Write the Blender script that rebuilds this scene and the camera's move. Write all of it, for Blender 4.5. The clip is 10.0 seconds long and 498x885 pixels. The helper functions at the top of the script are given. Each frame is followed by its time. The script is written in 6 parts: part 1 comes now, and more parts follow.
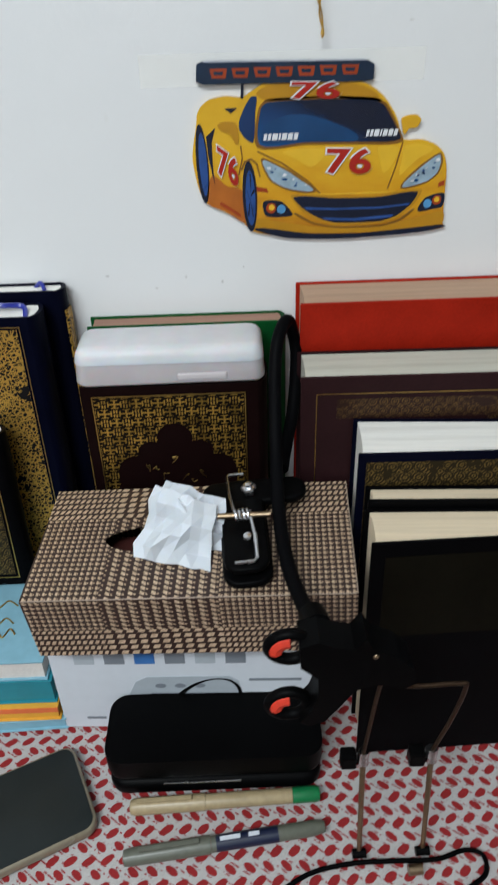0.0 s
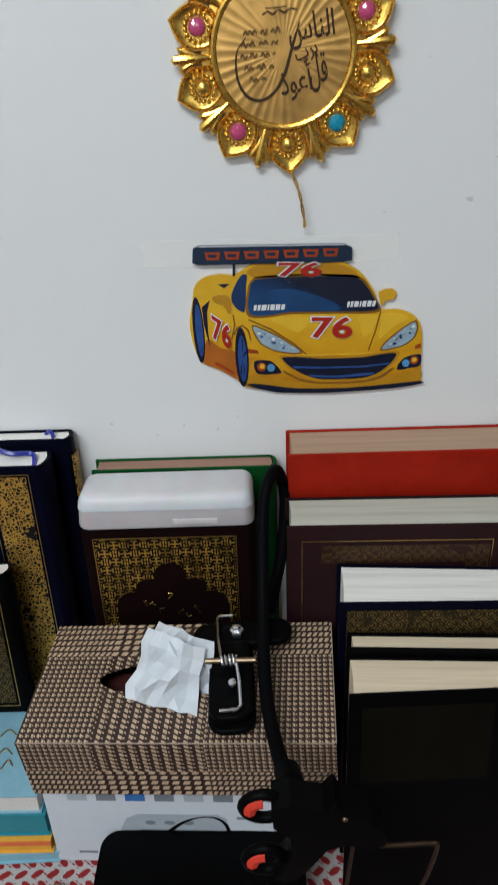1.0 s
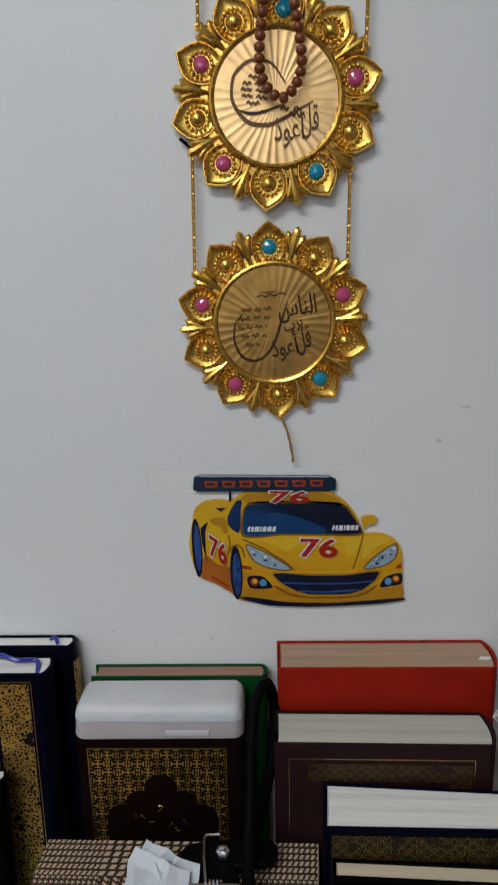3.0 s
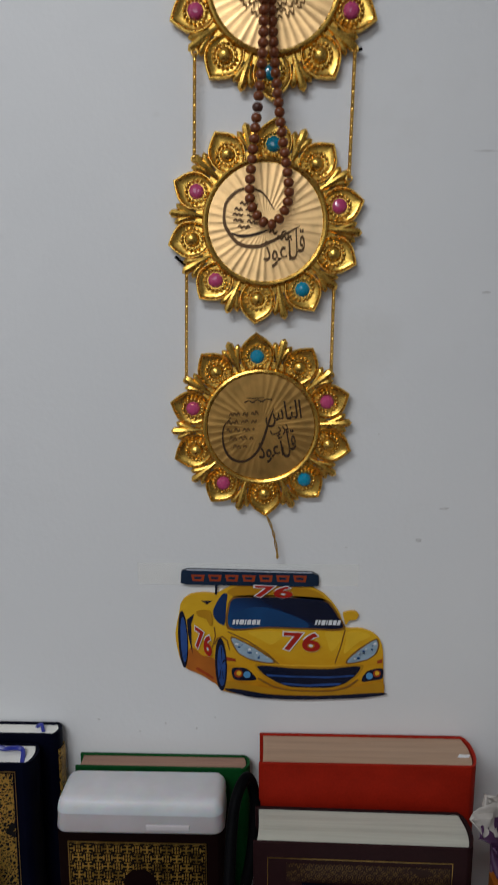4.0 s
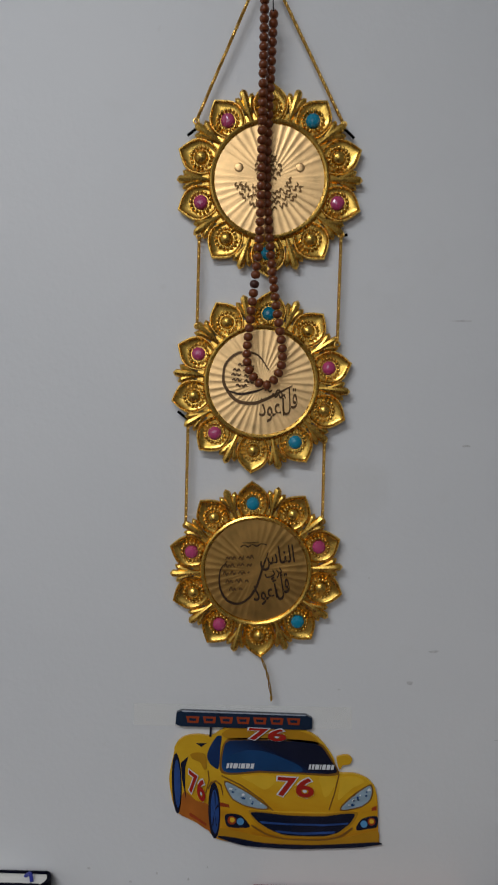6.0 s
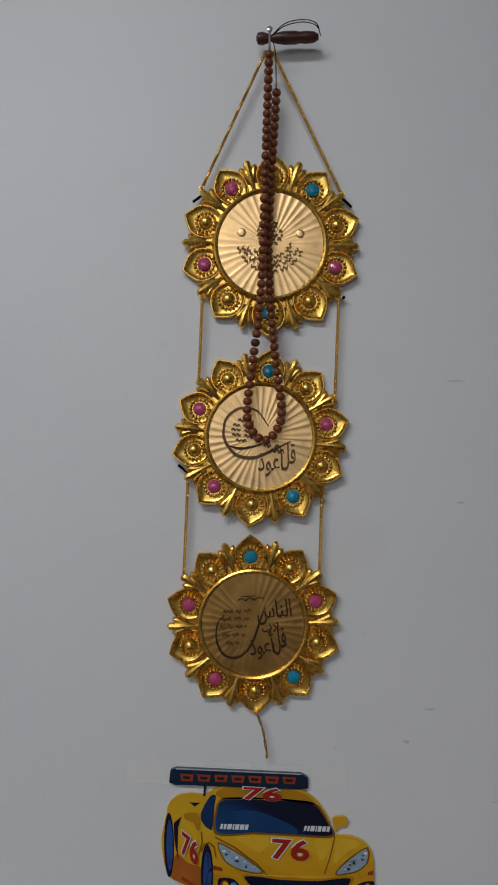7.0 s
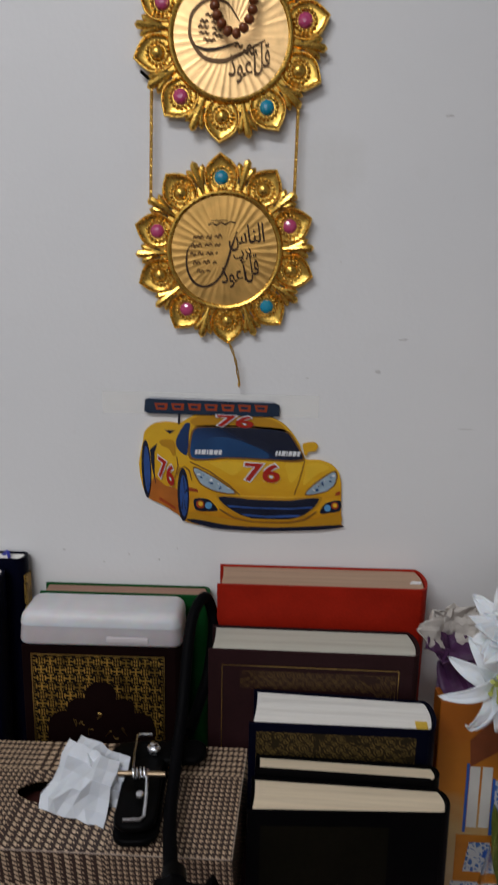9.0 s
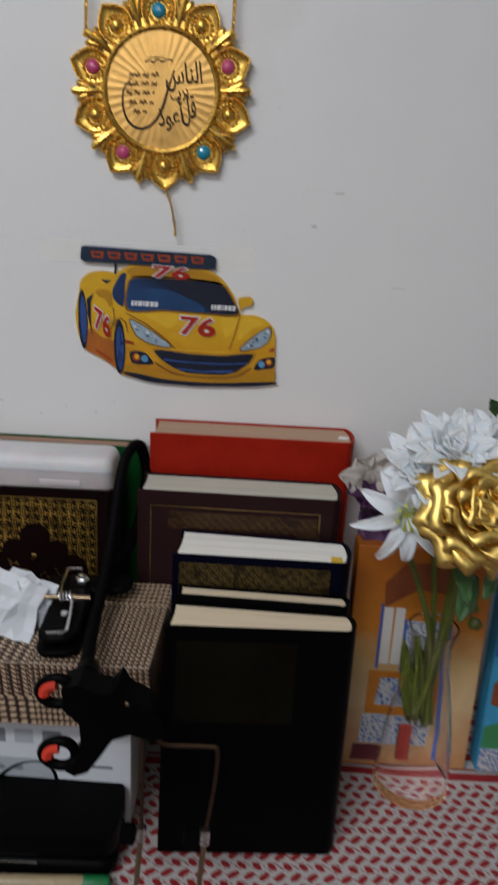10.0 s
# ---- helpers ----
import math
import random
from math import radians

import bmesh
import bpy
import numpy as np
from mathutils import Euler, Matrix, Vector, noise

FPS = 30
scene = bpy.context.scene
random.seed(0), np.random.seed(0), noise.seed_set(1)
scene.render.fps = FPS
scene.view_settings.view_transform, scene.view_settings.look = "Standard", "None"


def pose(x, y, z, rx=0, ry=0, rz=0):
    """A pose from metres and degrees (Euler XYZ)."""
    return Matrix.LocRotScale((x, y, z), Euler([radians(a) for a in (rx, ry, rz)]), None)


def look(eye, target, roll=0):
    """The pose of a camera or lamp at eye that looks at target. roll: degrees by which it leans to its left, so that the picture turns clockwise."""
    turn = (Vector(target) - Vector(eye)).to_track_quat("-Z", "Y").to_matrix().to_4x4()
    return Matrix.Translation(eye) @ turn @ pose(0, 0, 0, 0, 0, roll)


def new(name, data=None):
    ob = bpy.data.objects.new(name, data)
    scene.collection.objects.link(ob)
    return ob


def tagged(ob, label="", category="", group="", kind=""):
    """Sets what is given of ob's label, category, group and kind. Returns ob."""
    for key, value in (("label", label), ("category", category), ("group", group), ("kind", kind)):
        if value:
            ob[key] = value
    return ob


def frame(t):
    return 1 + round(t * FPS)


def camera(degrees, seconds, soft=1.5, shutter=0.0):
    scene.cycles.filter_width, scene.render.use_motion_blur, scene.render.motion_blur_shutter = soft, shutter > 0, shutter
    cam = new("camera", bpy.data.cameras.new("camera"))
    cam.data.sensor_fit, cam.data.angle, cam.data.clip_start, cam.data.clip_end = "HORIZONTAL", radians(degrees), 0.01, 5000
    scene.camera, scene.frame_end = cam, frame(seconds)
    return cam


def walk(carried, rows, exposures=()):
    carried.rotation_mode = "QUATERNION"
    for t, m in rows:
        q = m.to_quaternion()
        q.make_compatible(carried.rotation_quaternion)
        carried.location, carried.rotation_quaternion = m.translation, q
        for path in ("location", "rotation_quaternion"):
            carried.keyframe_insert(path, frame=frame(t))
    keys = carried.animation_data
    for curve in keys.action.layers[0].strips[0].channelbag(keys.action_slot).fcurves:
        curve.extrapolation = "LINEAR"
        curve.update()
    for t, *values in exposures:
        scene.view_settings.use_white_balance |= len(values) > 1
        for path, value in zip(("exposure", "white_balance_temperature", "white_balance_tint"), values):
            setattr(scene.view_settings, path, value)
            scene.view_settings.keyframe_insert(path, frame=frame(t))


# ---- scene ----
cam = camera(38.3, 10.0, soft=1.8, shutter=0.5)
PATH = [
    (0, (0.022, -0.572, 1.264), (0.039, 1.084, 0.142), -1.8),
    (0.5, (0.054, -0.576, 1.292), (0.011, 1.132, 0.253), -2.3),
    (1, (0.05, -0.576, 1.332), (0.012, 1.189, 0.392), -2.2),
    (1.5, (0.051, -0.572, 1.336), (0.013, 1.216, 0.44), -1.8),
    (2, (0.063, -0.576, 1.35), (0.029, 1.249, 0.534), -1.4),
    (2.5, (0.062, -0.587, 1.39), (0.024, 1.286, 0.69), -1.2),
    (3, (0.069, -0.609, 1.4), (0.005, 1.318, 0.871), -1.3),
    (3.2, (0.074, -0.606, 1.418), (-0.012, 1.318, 0.888), -1.3),
    (4.3, (0.083, -0.633, 1.446), (0.024, 1.34, 1.116), 0.1),
    (4.5, (0.081, -0.636, 1.447), (0.026, 1.339, 1.14), 0.1),
    (5, (0.08, -0.645, 1.465), (0.043, 1.345, 1.269), 0.4),
    (5.5, (0.088, -0.652, 1.482), (0.017, 1.343, 1.363), 0.2),
    (5.7, (0.088, -0.653, 1.483), (0.017, 1.343, 1.366), 0.2),
    (6.8, (0.081, -0.67, 1.483), (0.033, 1.328, 1.536), 1.1),
    (7, (0.08, -0.67, 1.482), (0.036, 1.328, 1.548), 1.1),
    (7.2, (0.0898, -0.6739, 1.4564), (0.0267, 1.3226, 1.4764), 1.12),
    (7.4, (0.1147, -0.6839, 1.3911), (0.0029, 1.3087, 1.2939), 1.18),
    (7.5, (0.125, -0.688, 1.364), (-0.007, 1.303, 1.218), 1.2),
    (7.6, (0.1123, -0.6753, 1.356), (0.0236, 1.2992, 1.0855), 1.11),
    (7.8, (0.0985, -0.6615, 1.3473), (0.0567, 1.2952, 0.9416), 1),
    (8, (0.098, -0.661, 1.347), (0.058, 1.295, 0.936), 1),
    (8.2, (0.0981, -0.6609, 1.3469), (0.0578, 1.2948, 0.9485), 0.99),
    (8.4, (0.1009, -0.6582, 1.3442), (0.0485, 1.2874, 0.8847), 0.71),
    (8.5, (0.101, -0.658, 1.344), (0.048, 1.287, 0.882), 0.7),
    (9, (0.112, -0.662, 1.326), (0.068, 1.279, 0.845), 1.1),
    (9.5, (0.144, -0.676, 1.275), (0.079, 1.253, 0.753), 1.8),
    (10, (0.155, -0.696, 1.257), (0.186, 1.194, 0.604), 3.4),
]
walk(cam, [(t, look(eye, target, roll)) for t, eye, target, roll in PATH],
     ((0.0, 0.64, 6250, 6), (0.5, 0.5, 6270, 6), (1.0, 0.38, 6300, 7), (2.0, 0.13, 6350, 8), (3.0, -0.12, 6400, 10), (4.5, -0.33, 6400, 11), (5.5, -0.45, 6410, 11.5), (7.0, -0.55, 6420, 12),
      (7.5, -0.46, 6480, 13), (8.0, -0.22, 6600, 15), (9.0, -0.12, 6570, 14), (10.0, 0.03, 6550, 13)))

# ---- light of the room ----
world = bpy.data.worlds.new("world")
world.use_nodes = True
scene.world = world
world.node_tree.nodes["Background"].inputs["Color"].default_value = (0.8, 0.85, 1.0, 1)
world.node_tree.nodes["Background"].inputs["Strength"].default_value = 0.05


def area_lamp(name, eye, target, size_x, size_y, watts, colour):
    data = bpy.data.lights.new(name, "AREA")
    data.shape, data.size, data.size_y, data.energy, data.color = "RECTANGLE", size_x, size_y, watts, colour
    ob = new(name, data)
    ob.matrix_world = look(eye, target)
    return ob


area_lamp("ceiling_lamp", (-0.70, -1.5, 2.66), (-0.70, -1.49, 0.0), 1.2, 0.35, 31, (0.93, 0.97, 1.0))
area_lamp("window_light", (-0.5, -3.19, 2.18), (-0.5, 0.0, 2.18), 1.5, 0.84, 11.5, (0.88, 0.94, 1.0))

# ---- materials ----


class Nodes:
    """A small wrapper to write node trees in a line or two."""

    def __init__(self, name, rough=0.5, metal=0.0, colour=(0.5, 0.5, 0.5), **more):
        self.m = bpy.data.materials.new(name)
        self.m.use_nodes = True
        self.t = self.m.node_tree
        self.b = self.t.nodes["Principled BSDF"]
        self.b.inputs["Roughness"].default_value = rough
        self.b.inputs["Metallic"].default_value = metal
        self.b.inputs["Base Color"].default_value = (*colour, 1)
        for key, value in more.items():
            self.b.inputs[key.replace("_", " ")].default_value = value
        self._co = None

    def node(self, kind, **props):
        n = self.t.nodes.new(kind)
        for key, value in props.items():
            if key.startswith("i_"):
                n.inputs[key[2:]].default_value = value
            elif key == "operation":
                n.operation = value
            elif key == "blend_type":
                n.blend_type = value
            elif key == "data_type":
                n.data_type = value
            elif key == "feature":
                n.feature = value
            elif key == "distance":
                n.distance = value
            elif key == "bands_direction":
                n.bands_direction = value
            elif key == "wave_type":
                n.wave_type = value
        return n

    def link(self, a, b):
        self.t.links.new(a, b)

    def co(self, scale=(1, 1, 1), rot=(0, 0, 0), loc=(0, 0, 0)):
        if self._co is None:
            self._co = self.node("ShaderNodeTexCoord").outputs["Object"]
        mp = self.node("ShaderNodeMapping")
        mp.inputs["Scale"].default_value, mp.inputs["Rotation"].default_value = scale, rot
        mp.inputs["Location"].default_value = loc
        self.link(self._co, mp.inputs["Vector"])
        return mp.outputs["Vector"]

    def noise(self, scale, detail=4.0, co=None, rough=0.55):
        n = self.node("ShaderNodeTexNoise")
        n.inputs["Scale"].default_value, n.inputs["Detail"].default_value = scale, detail
        n.inputs["Roughness"].default_value = rough
        self.link(co or self.co(), n.inputs["Vector"])
        return n.outputs["Fac"]

    def ramp(self, fac, stops):
        r = self.node("ShaderNodeValToRGB")
        els = r.color_ramp.elements
        while len(els) < len(stops):
            els.new(0.5)
        for e, (p, c) in zip(els, stops):
            e.position = p
            e.color = (*c, 1) if len(c) == 3 else c
        self.link(fac, r.inputs["Fac"])
        return r.outputs["Color"]

    def math(self, op, a, b=None, c=None):
        n = self.node("ShaderNodeMath", operation=op)
        for i, v in enumerate((a, b, c)):
            if v is None:
                continue
            if isinstance(v, (int, float)):
                n.inputs[i].default_value = v
            else:
                self.link(v, n.inputs[i])
        return n.outputs[0]

    def mix(self, fac, a, b, blend="MIX"):
        n = self.node("ShaderNodeMix", data_type="RGBA", blend_type=blend)
        for sock, v in ((n.inputs[0], fac), (n.inputs[6], a), (n.inputs[7], b)):
            if isinstance(v, (int, float)):
                sock.default_value = v
            elif isinstance(v, tuple):
                sock.default_value = (*v, 1)
            else:
                self.link(v, sock)
        return n.outputs[2]

    def xyz(self, co):
        n = self.node("ShaderNodeSeparateXYZ")
        self.link(co, n.inputs[0])
        return n.outputs

    def colour(self, out):
        self.link(out, self.b.inputs["Base Color"])
        return self

    def rough(self, out):
        self.link(out, self.b.inputs["Roughness"])
        return self

    def bump(self, height, strength=0.3, dist=0.001):
        n = self.node("ShaderNodeBump")
        n.inputs["Strength"].default_value, n.inputs["Distance"].default_value = strength, dist
        self.link(height, n.inputs["Height"])
        self.link(n.outputs[0], self.b.inputs["Normal"])
        return self


def shade(c, k):
    return tuple(min(1.0, v * k) for v in c)


def worn(name, c, rough=0.5, metal=0.0, grain=300, spread=0.25, bump=0.15, **more):
    """A surface of one colour with grain, blotches and faint relief."""
    n = Nodes(name, rough, metal, c, **more)
    fine, broad = n.noise(grain, 5), n.noise(grain / 18, 3)
    f = n.math("ADD", n.math("MULTIPLY", fine, 0.5), n.math("MULTIPLY", broad, 0.5))
    n.colour(n.ramp(f, [(0.3, shade(c, 1 - spread)), (0.7, shade(c, 1 + spread))]))
    n.rough(n.math("ADD", n.math("MULTIPLY", broad, 0.25), rough - 0.12))
    if bump:
        n.bump(fine, bump, 0.0006)
    return n.m


def wall_paint():
    c = (0.80, 0.80, 0.79)
    n = Nodes("wall_paint", 0.5, 0, c)
    broad = n.noise(2.2, 3)
    blot = n.noise(9, 5)
    base = n.ramp(broad, [(0.3, (0.76, 0.765, 0.77)), (0.7, (0.82, 0.815, 0.81))])
    spots = n.ramp(n.noise(38, 2, n.co((1, 1, 0.6))), [(0.73, (1, 1, 1)), (0.79, (0.86, 0.84, 0.81))])
    base = n.mix(0.5, base, spots, "MULTIPLY")
    smear = n.ramp(blot, [(0.62, (1, 1, 1)), (0.8, (0.9, 0.89, 0.86))])
    n.colour(n.mix(0.6, base, smear, "MULTIPLY"))
    n.bump(n.math("ADD", n.noise(26, 3), n.math("MULTIPLY", n.noise(220, 3), 0.25)), 0.22, 0.003)
    return n.m


def cloth_material():
    """Red and white checked headscarf cotton: slanted red ovals on white, with border stripes along the back."""
    n = Nodes("checked_cotton", 0.85, 0, (0.8, 0.8, 0.8))
    wob = n.node("ShaderNodeTexNoise")
    wob.inputs["Scale"].default_value = 9
    n.link(n.co(), wob.inputs["Vector"])
    off = n.node("ShaderNodeVectorMath", operation="MULTIPLY_ADD")
    n.link(wob.outputs["Color"], off.inputs[0])
    off.inputs[1].default_value = (0.012, 0.012, 0)
    n.link(n.co(), off.inputs[2])
    s = n.xyz(off.outputs[0])
    px, py = 0.0136, 0.0098  # step of the ovals along and across the cloth

    v = n.math("DIVIDE", s[1], py)
    row = n.math("FLOOR", v)
    odd = n.math("FLOORED_MODULO", row, 2.0)
    u = n.math("ADD", n.math("DIVIDE", s[0], px), n.math("MULTIPLY", odd, 0.5))
    du = n.math("MULTIPLY", n.math("SUBTRACT", n.math("FRACT", u), 0.5), px)
    dv = n.math("MULTIPLY", n.math("SUBTRACT", n.math("FRACT", v), 0.5), py)
    # every second row leans the other way
    lean = n.math("SUBTRACT", n.math("MULTIPLY", odd, 1.3), 0.72)
    a = n.math("ADD", n.math("MULTIPLY", du, 0.78), n.math("MULTIPLY", dv, lean))
    b = n.math("SUBTRACT", n.math("MULTIPLY", dv, 0.80), n.math("MULTIPLY", du, lean))
    a, b = n.math("DIVIDE", a, 0.0060), n.math("DIVIDE", b, 0.0033)
    d = n.math("ADD", n.math("MULTIPLY", a, a), n.math("MULTIPLY", b, b))
    red = n.math("LESS_THAN", n.math("ADD", d, n.math("MULTIPLY", n.noise(700, 2), 0.55)), 1.05)
    # thin stitches between the ovals
    thin = n.math("LESS_THAN", n.math("ABSOLUTE", n.math("SUBTRACT", n.math("FRACT", n.math("ADD", u, v)), 0.5)), 0.07)
    link = n.math("MULTIPLY", thin, n.math("GREATER_THAN", n.noise(300, 1), 0.5))
    pattern = n.math("MAXIMUM", red, link)
    back = n.math("GREATER_THAN", s[1], -0.128)
    st = n.math("FRACT", n.math("DIVIDE", n.math("ADD", s[1], 0.128), 0.026))
    stripe = n.math("MAXIMUM", n.math("MULTIPLY", n.math("GREATER_THAN", st, 0.12), n.math("LESS_THAN", st, 0.48)),
                    n.math("MULTIPLY", n.math("GREATER_THAN", st, 0.62), n.math("LESS_THAN", st, 0.72)))
    fac = n.math("ADD", n.math("MULTIPLY", pattern, n.math("SUBTRACT", 1.0, back)), n.math("MULTIPLY", stripe, back))
    weave = n.noise(1400, 2)
    white = n.ramp(weave, [(0.3, (0.38, 0.36, 0.35)), (0.7, (0.53, 0.51, 0.50))])
    redc = n.ramp(weave, [(0.3, (0.20, 0.006, 0.008)), (0.7, (0.33, 0.013, 0.015))])
    n.colour(n.mix(fac, white, redc))
    n.bump(n.math("ADD", weave, n.math("MULTIPLY", fac, 0.6)), 0.4, 0.0008)
    return n.m


def pages_material(name, c, dark=0.75, axis="Y"):
    """The cut edge of a block of paper: fine leaves, with darker gatherings."""
    n = Nodes(name, 0.7, 0, c)
    w = n.node("ShaderNodeTexNoise")
    w.inputs["Scale"].default_value, w.inputs["Detail"].default_value = 1.0, 3
    n.link(n.co((6, 900, 6)), w.inputs["Vector"])
    g = n.noise(1.0, 3, n.co((9, 160, 9)))
    f = n.math("ADD", n.math("MULTIPLY", w.outputs["Fac"], 0.5), n.math("MULTIPLY", g, 0.5))
    n.colour(n.ramp(f, [(0.34, shade(c, dark)), (0.62, shade(c, 1.08))]))
    n.bump(w.outputs["Fac"], 0.35, 0.0006)
    return n.m


def gilt_material(name, cover, scale=260, gold=(0.55, 0.36, 0.10), amount=0.5):
    """Gold foil tracery stamped into a cover: curling lines in gold on the cover's colour."""
    n = Nodes(name, 0.45, 0, cover, Specular_IOR_Level=0.2)
    warp = n.node("ShaderNodeTexNoise")
    warp.inputs["Scale"].default_value = scale * 0.35
    n.link(n.co(), warp.inputs["Vector"])
    off = n.node("ShaderNodeVectorMath", operation="MULTIPLY_ADD")
    n.link(warp.outputs["Color"], off.inputs[0])
    off.inputs[1].default_value = (0.006, 0.0, 0.006)
    n.link(n.co(), off.inputs[2])
    v = n.node("ShaderNodeTexVoronoi", feature="DISTANCE_TO_EDGE")
    v.inputs["Scale"].default_value = scale
    n.link(off.outputs[0], v.inputs["Vector"])
    wv = n.node("ShaderNodeTexVoronoi", feature="F1")
    wv.inputs["Scale"].default_value = scale * 1.7
    n.link(off.outputs[0], wv.inputs["Vector"])
    lines = n.math("LESS_THAN", v.outputs["Distance"], 0.12 * amount * 2)
    dots = n.math("LESS_THAN", wv.outputs["Distance"], 0.27 * amount * 2)
    fac = n.math("MAXIMUM", lines, dots)
    rub = n.math("GREATER_THAN", n.noise(70, 4), 0.36)
    fac = n.math("MULTIPLY", fac, rub)
    n.colour(n.mix(fac, cover, gold))
    n.link(n.math("MULTIPLY", fac, 0.85), n.b.inputs["Metallic"])
    n.bump(fac, 0.5, 0.0005)
    return n.m


def houndstooth_material():
    """Woven-look print of the tissue box: beige slanted stitches on dark brown, in bands that change their step."""
    n = Nodes("woven_print", 0.55, 0, (0.3, 0.2, 0.15))
    s = n.xyz(n.co())
    # the stitch rows run along the box's depth and down its front: one coordinate that goes over the edge
    along = n.math("ADD", s[1], s[2])
    # wide steps in the middle of the box, narrow ones at both ends
    mid = n.math("LESS_THAN", n.math("ABSOLUTE", n.math("SUBTRACT", s[0], 0.098)), 0.042)
    step = n.math("ADD", 0.0046, n.math("MULTIPLY", mid, 0.0036))
    cross = n.math("GREATER_THAN", n.math("ABSOLUTE", n.math("ADD", along, 0.031)), 0.057)
    fx = n.math("FRACT", n.math("DIVIDE", s[0], step))
    tooth = n.math("FRACT", n.math("DIVIDE", n.math("ADD", along, n.math("MULTIPLY", n.math("MULTIPLY", fx, step), 0.55)), 0.0046))
    band = n.math("MULTIPLY", n.math("GREATER_THAN", fx, 0.32), n.math("LESS_THAN", fx, 0.72))
    st = n.math("MULTIPLY", band, n.math("GREATER_THAN", tooth, 0.38))
    edge = n.math("MULTIPLY", n.math("GREATER_THAN", fx, 0.8), n.math("GREATER_THAN", tooth, 0.72))
    tartan = n.math("FRACT", n.math("DIVIDE", along, 0.0062))
    st2 = n.math("MULTIPLY", n.math("GREATER_THAN", tartan, 0.35), n.math("GREATER_THAN", n.math("FRACT", n.math("DIVIDE", n.math("SUBTRACT", s[0], n.math("MULTIPLY", n.math("MULTIPLY", tartan, 0.0062), 0.4)), step)), 0.40))
    far = n.math("MULTIPLY", cross, n.math("LESS_THAN", n.math("ABSOLUTE", n.math("ADD", along, 0.0)), 1.0))
    f = n.math("MAXIMUM", st, edge)
    f = n.math("ADD", n.math("MULTIPLY", f, n.math("SUBTRACT", 1.0, far)), n.math("MULTIPLY", st2, far))
    ink = n.ramp(n.noise(500, 3), [(0.3, (0.016, 0.006, 0.004)), (0.7, (0.036, 0.014, 0.009))])
    beige = n.ramp(n.noise(420, 3), [(0.3, (0.40, 0.28, 0.18)), (0.7, (0.66, 0.50, 0.34))])
    n.colour(n.mix(f, ink, beige))
    n.bump(f, 0.35, 0.0004)
    return n.m


def gold_material(name, c=(0.90, 0.55, 0.115), rough=0.20, grain=160):
    n = Nodes(name, rough, 1.0, c)
    f = n.noise(grain, 4)
    n.colour(n.ramp(f, [(0.3, shade(c, 0.8)), (0.7, shade(c, 1.15))]))
    n.rough(n.math("ADD", n.math("MULTIPLY", f, 0.2), rough - 0.1))
    n.bump(n.noise(90, 3), 0.06, 0.002)
    return n.m


M_WALL = wall_paint()
M_CEIL = worn("ceiling_paint", (0.78, 0.78, 0.77), 0.7, grain=40, spread=0.03)
# floor and side walls are unseen; both are toned down to cut bounce light
M_FLOOR = worn("dark_unseen_floor", (0.10, 0.06, 0.05), 0.9, grain=60, spread=0.3)
M_ROOM = worn("dull_unseen_wall", (0.45, 0.43, 0.40), 0.7, grain=40, spread=0.04)
M_CLOTH = cloth_material()
M_WOOD = worn("table_wood", (0.22, 0.13, 0.07), 0.45, grain=90)
M_GOLD = gold_material("gilt_plastic", (0.84, 0.52, 0.11), 0.27)
M_GOLD_DISC = gold_material("brushed_gold_foil", (0.86, 0.55, 0.25), 0.36, 60)
M_CHAIN = gold_material("gold_chain", (0.80, 0.50, 0.12), 0.32)
M_INK = worn("dark_brown_ink", (0.045, 0.021, 0.008), 0.45, grain=200, Specular_IOR_Level=0.3)
M_PINK = worn("pink_glass_gem", (0.50, 0.06, 0.17), 0.06, grain=60, bump=0, Coat_Weight=0.6)
M_BLUE_GEM = worn("turquoise_glass_gem", (0.004, 0.24, 0.38), 0.06, grain=60, bump=0, Coat_Weight=0.6)
M_BEAD = worn("polished_brown_wood", (0.19, 0.050, 0.014), 0.28, grain=240, spread=0.4)
M_BEAD_DARK = worn("dark_toggle_wood", (0.07, 0.022, 0.014), 0.35, grain=240, spread=0.4)
M_BLACK = worn("black_plastic", (0.0018, 0.0018, 0.002), 0.42, grain=400, spread=0.2, Specular_IOR_Level=0.04)
M_RUBBER = worn("black_rubber_sleeve", (0.0022, 0.0022, 0.0028), 0.55, grain=400, spread=0.2, Specular_IOR_Level=0.04)
M_STEEL = worn("bright_steel", (0.62, 0.63, 0.65), 0.25, 1.0, grain=250, spread=0.12)
M_BRASS = worn("dull_brass_rod", (0.30, 0.22, 0.14), 0.35, 1.0, grain=250, spread=0.2)
M_ORANGE = worn("orange_foam", (0.62, 0.035, 0.012), 0.7, grain=500)
M_WHITE_PLASTIC = worn("milky_white_plastic", (0.62, 0.60, 0.62), 0.45, grain=26, spread=0.16, bump=0.05, Coat_Weight=0.08, Subsurface_Weight=0.25)
M_TISSUE = worn("soft_white_tissue", (0.72, 0.73, 0.76), 0.85, grain=120, spread=0.05, bump=0.25, Subsurface_Weight=0.15)
M_PAPER = worn("white_tissue_paper", (0.86, 0.86, 0.87), 0.8, grain=120, spread=0.04, bump=0.3, Subsurface_Weight=0.1)
M_CARD = worn("white_printed_card", (0.64, 0.67, 0.72), 0.45, grain=80, spread=0.05)
M_WOVEN = houndstooth_material()

# ---- mesh helpers ----


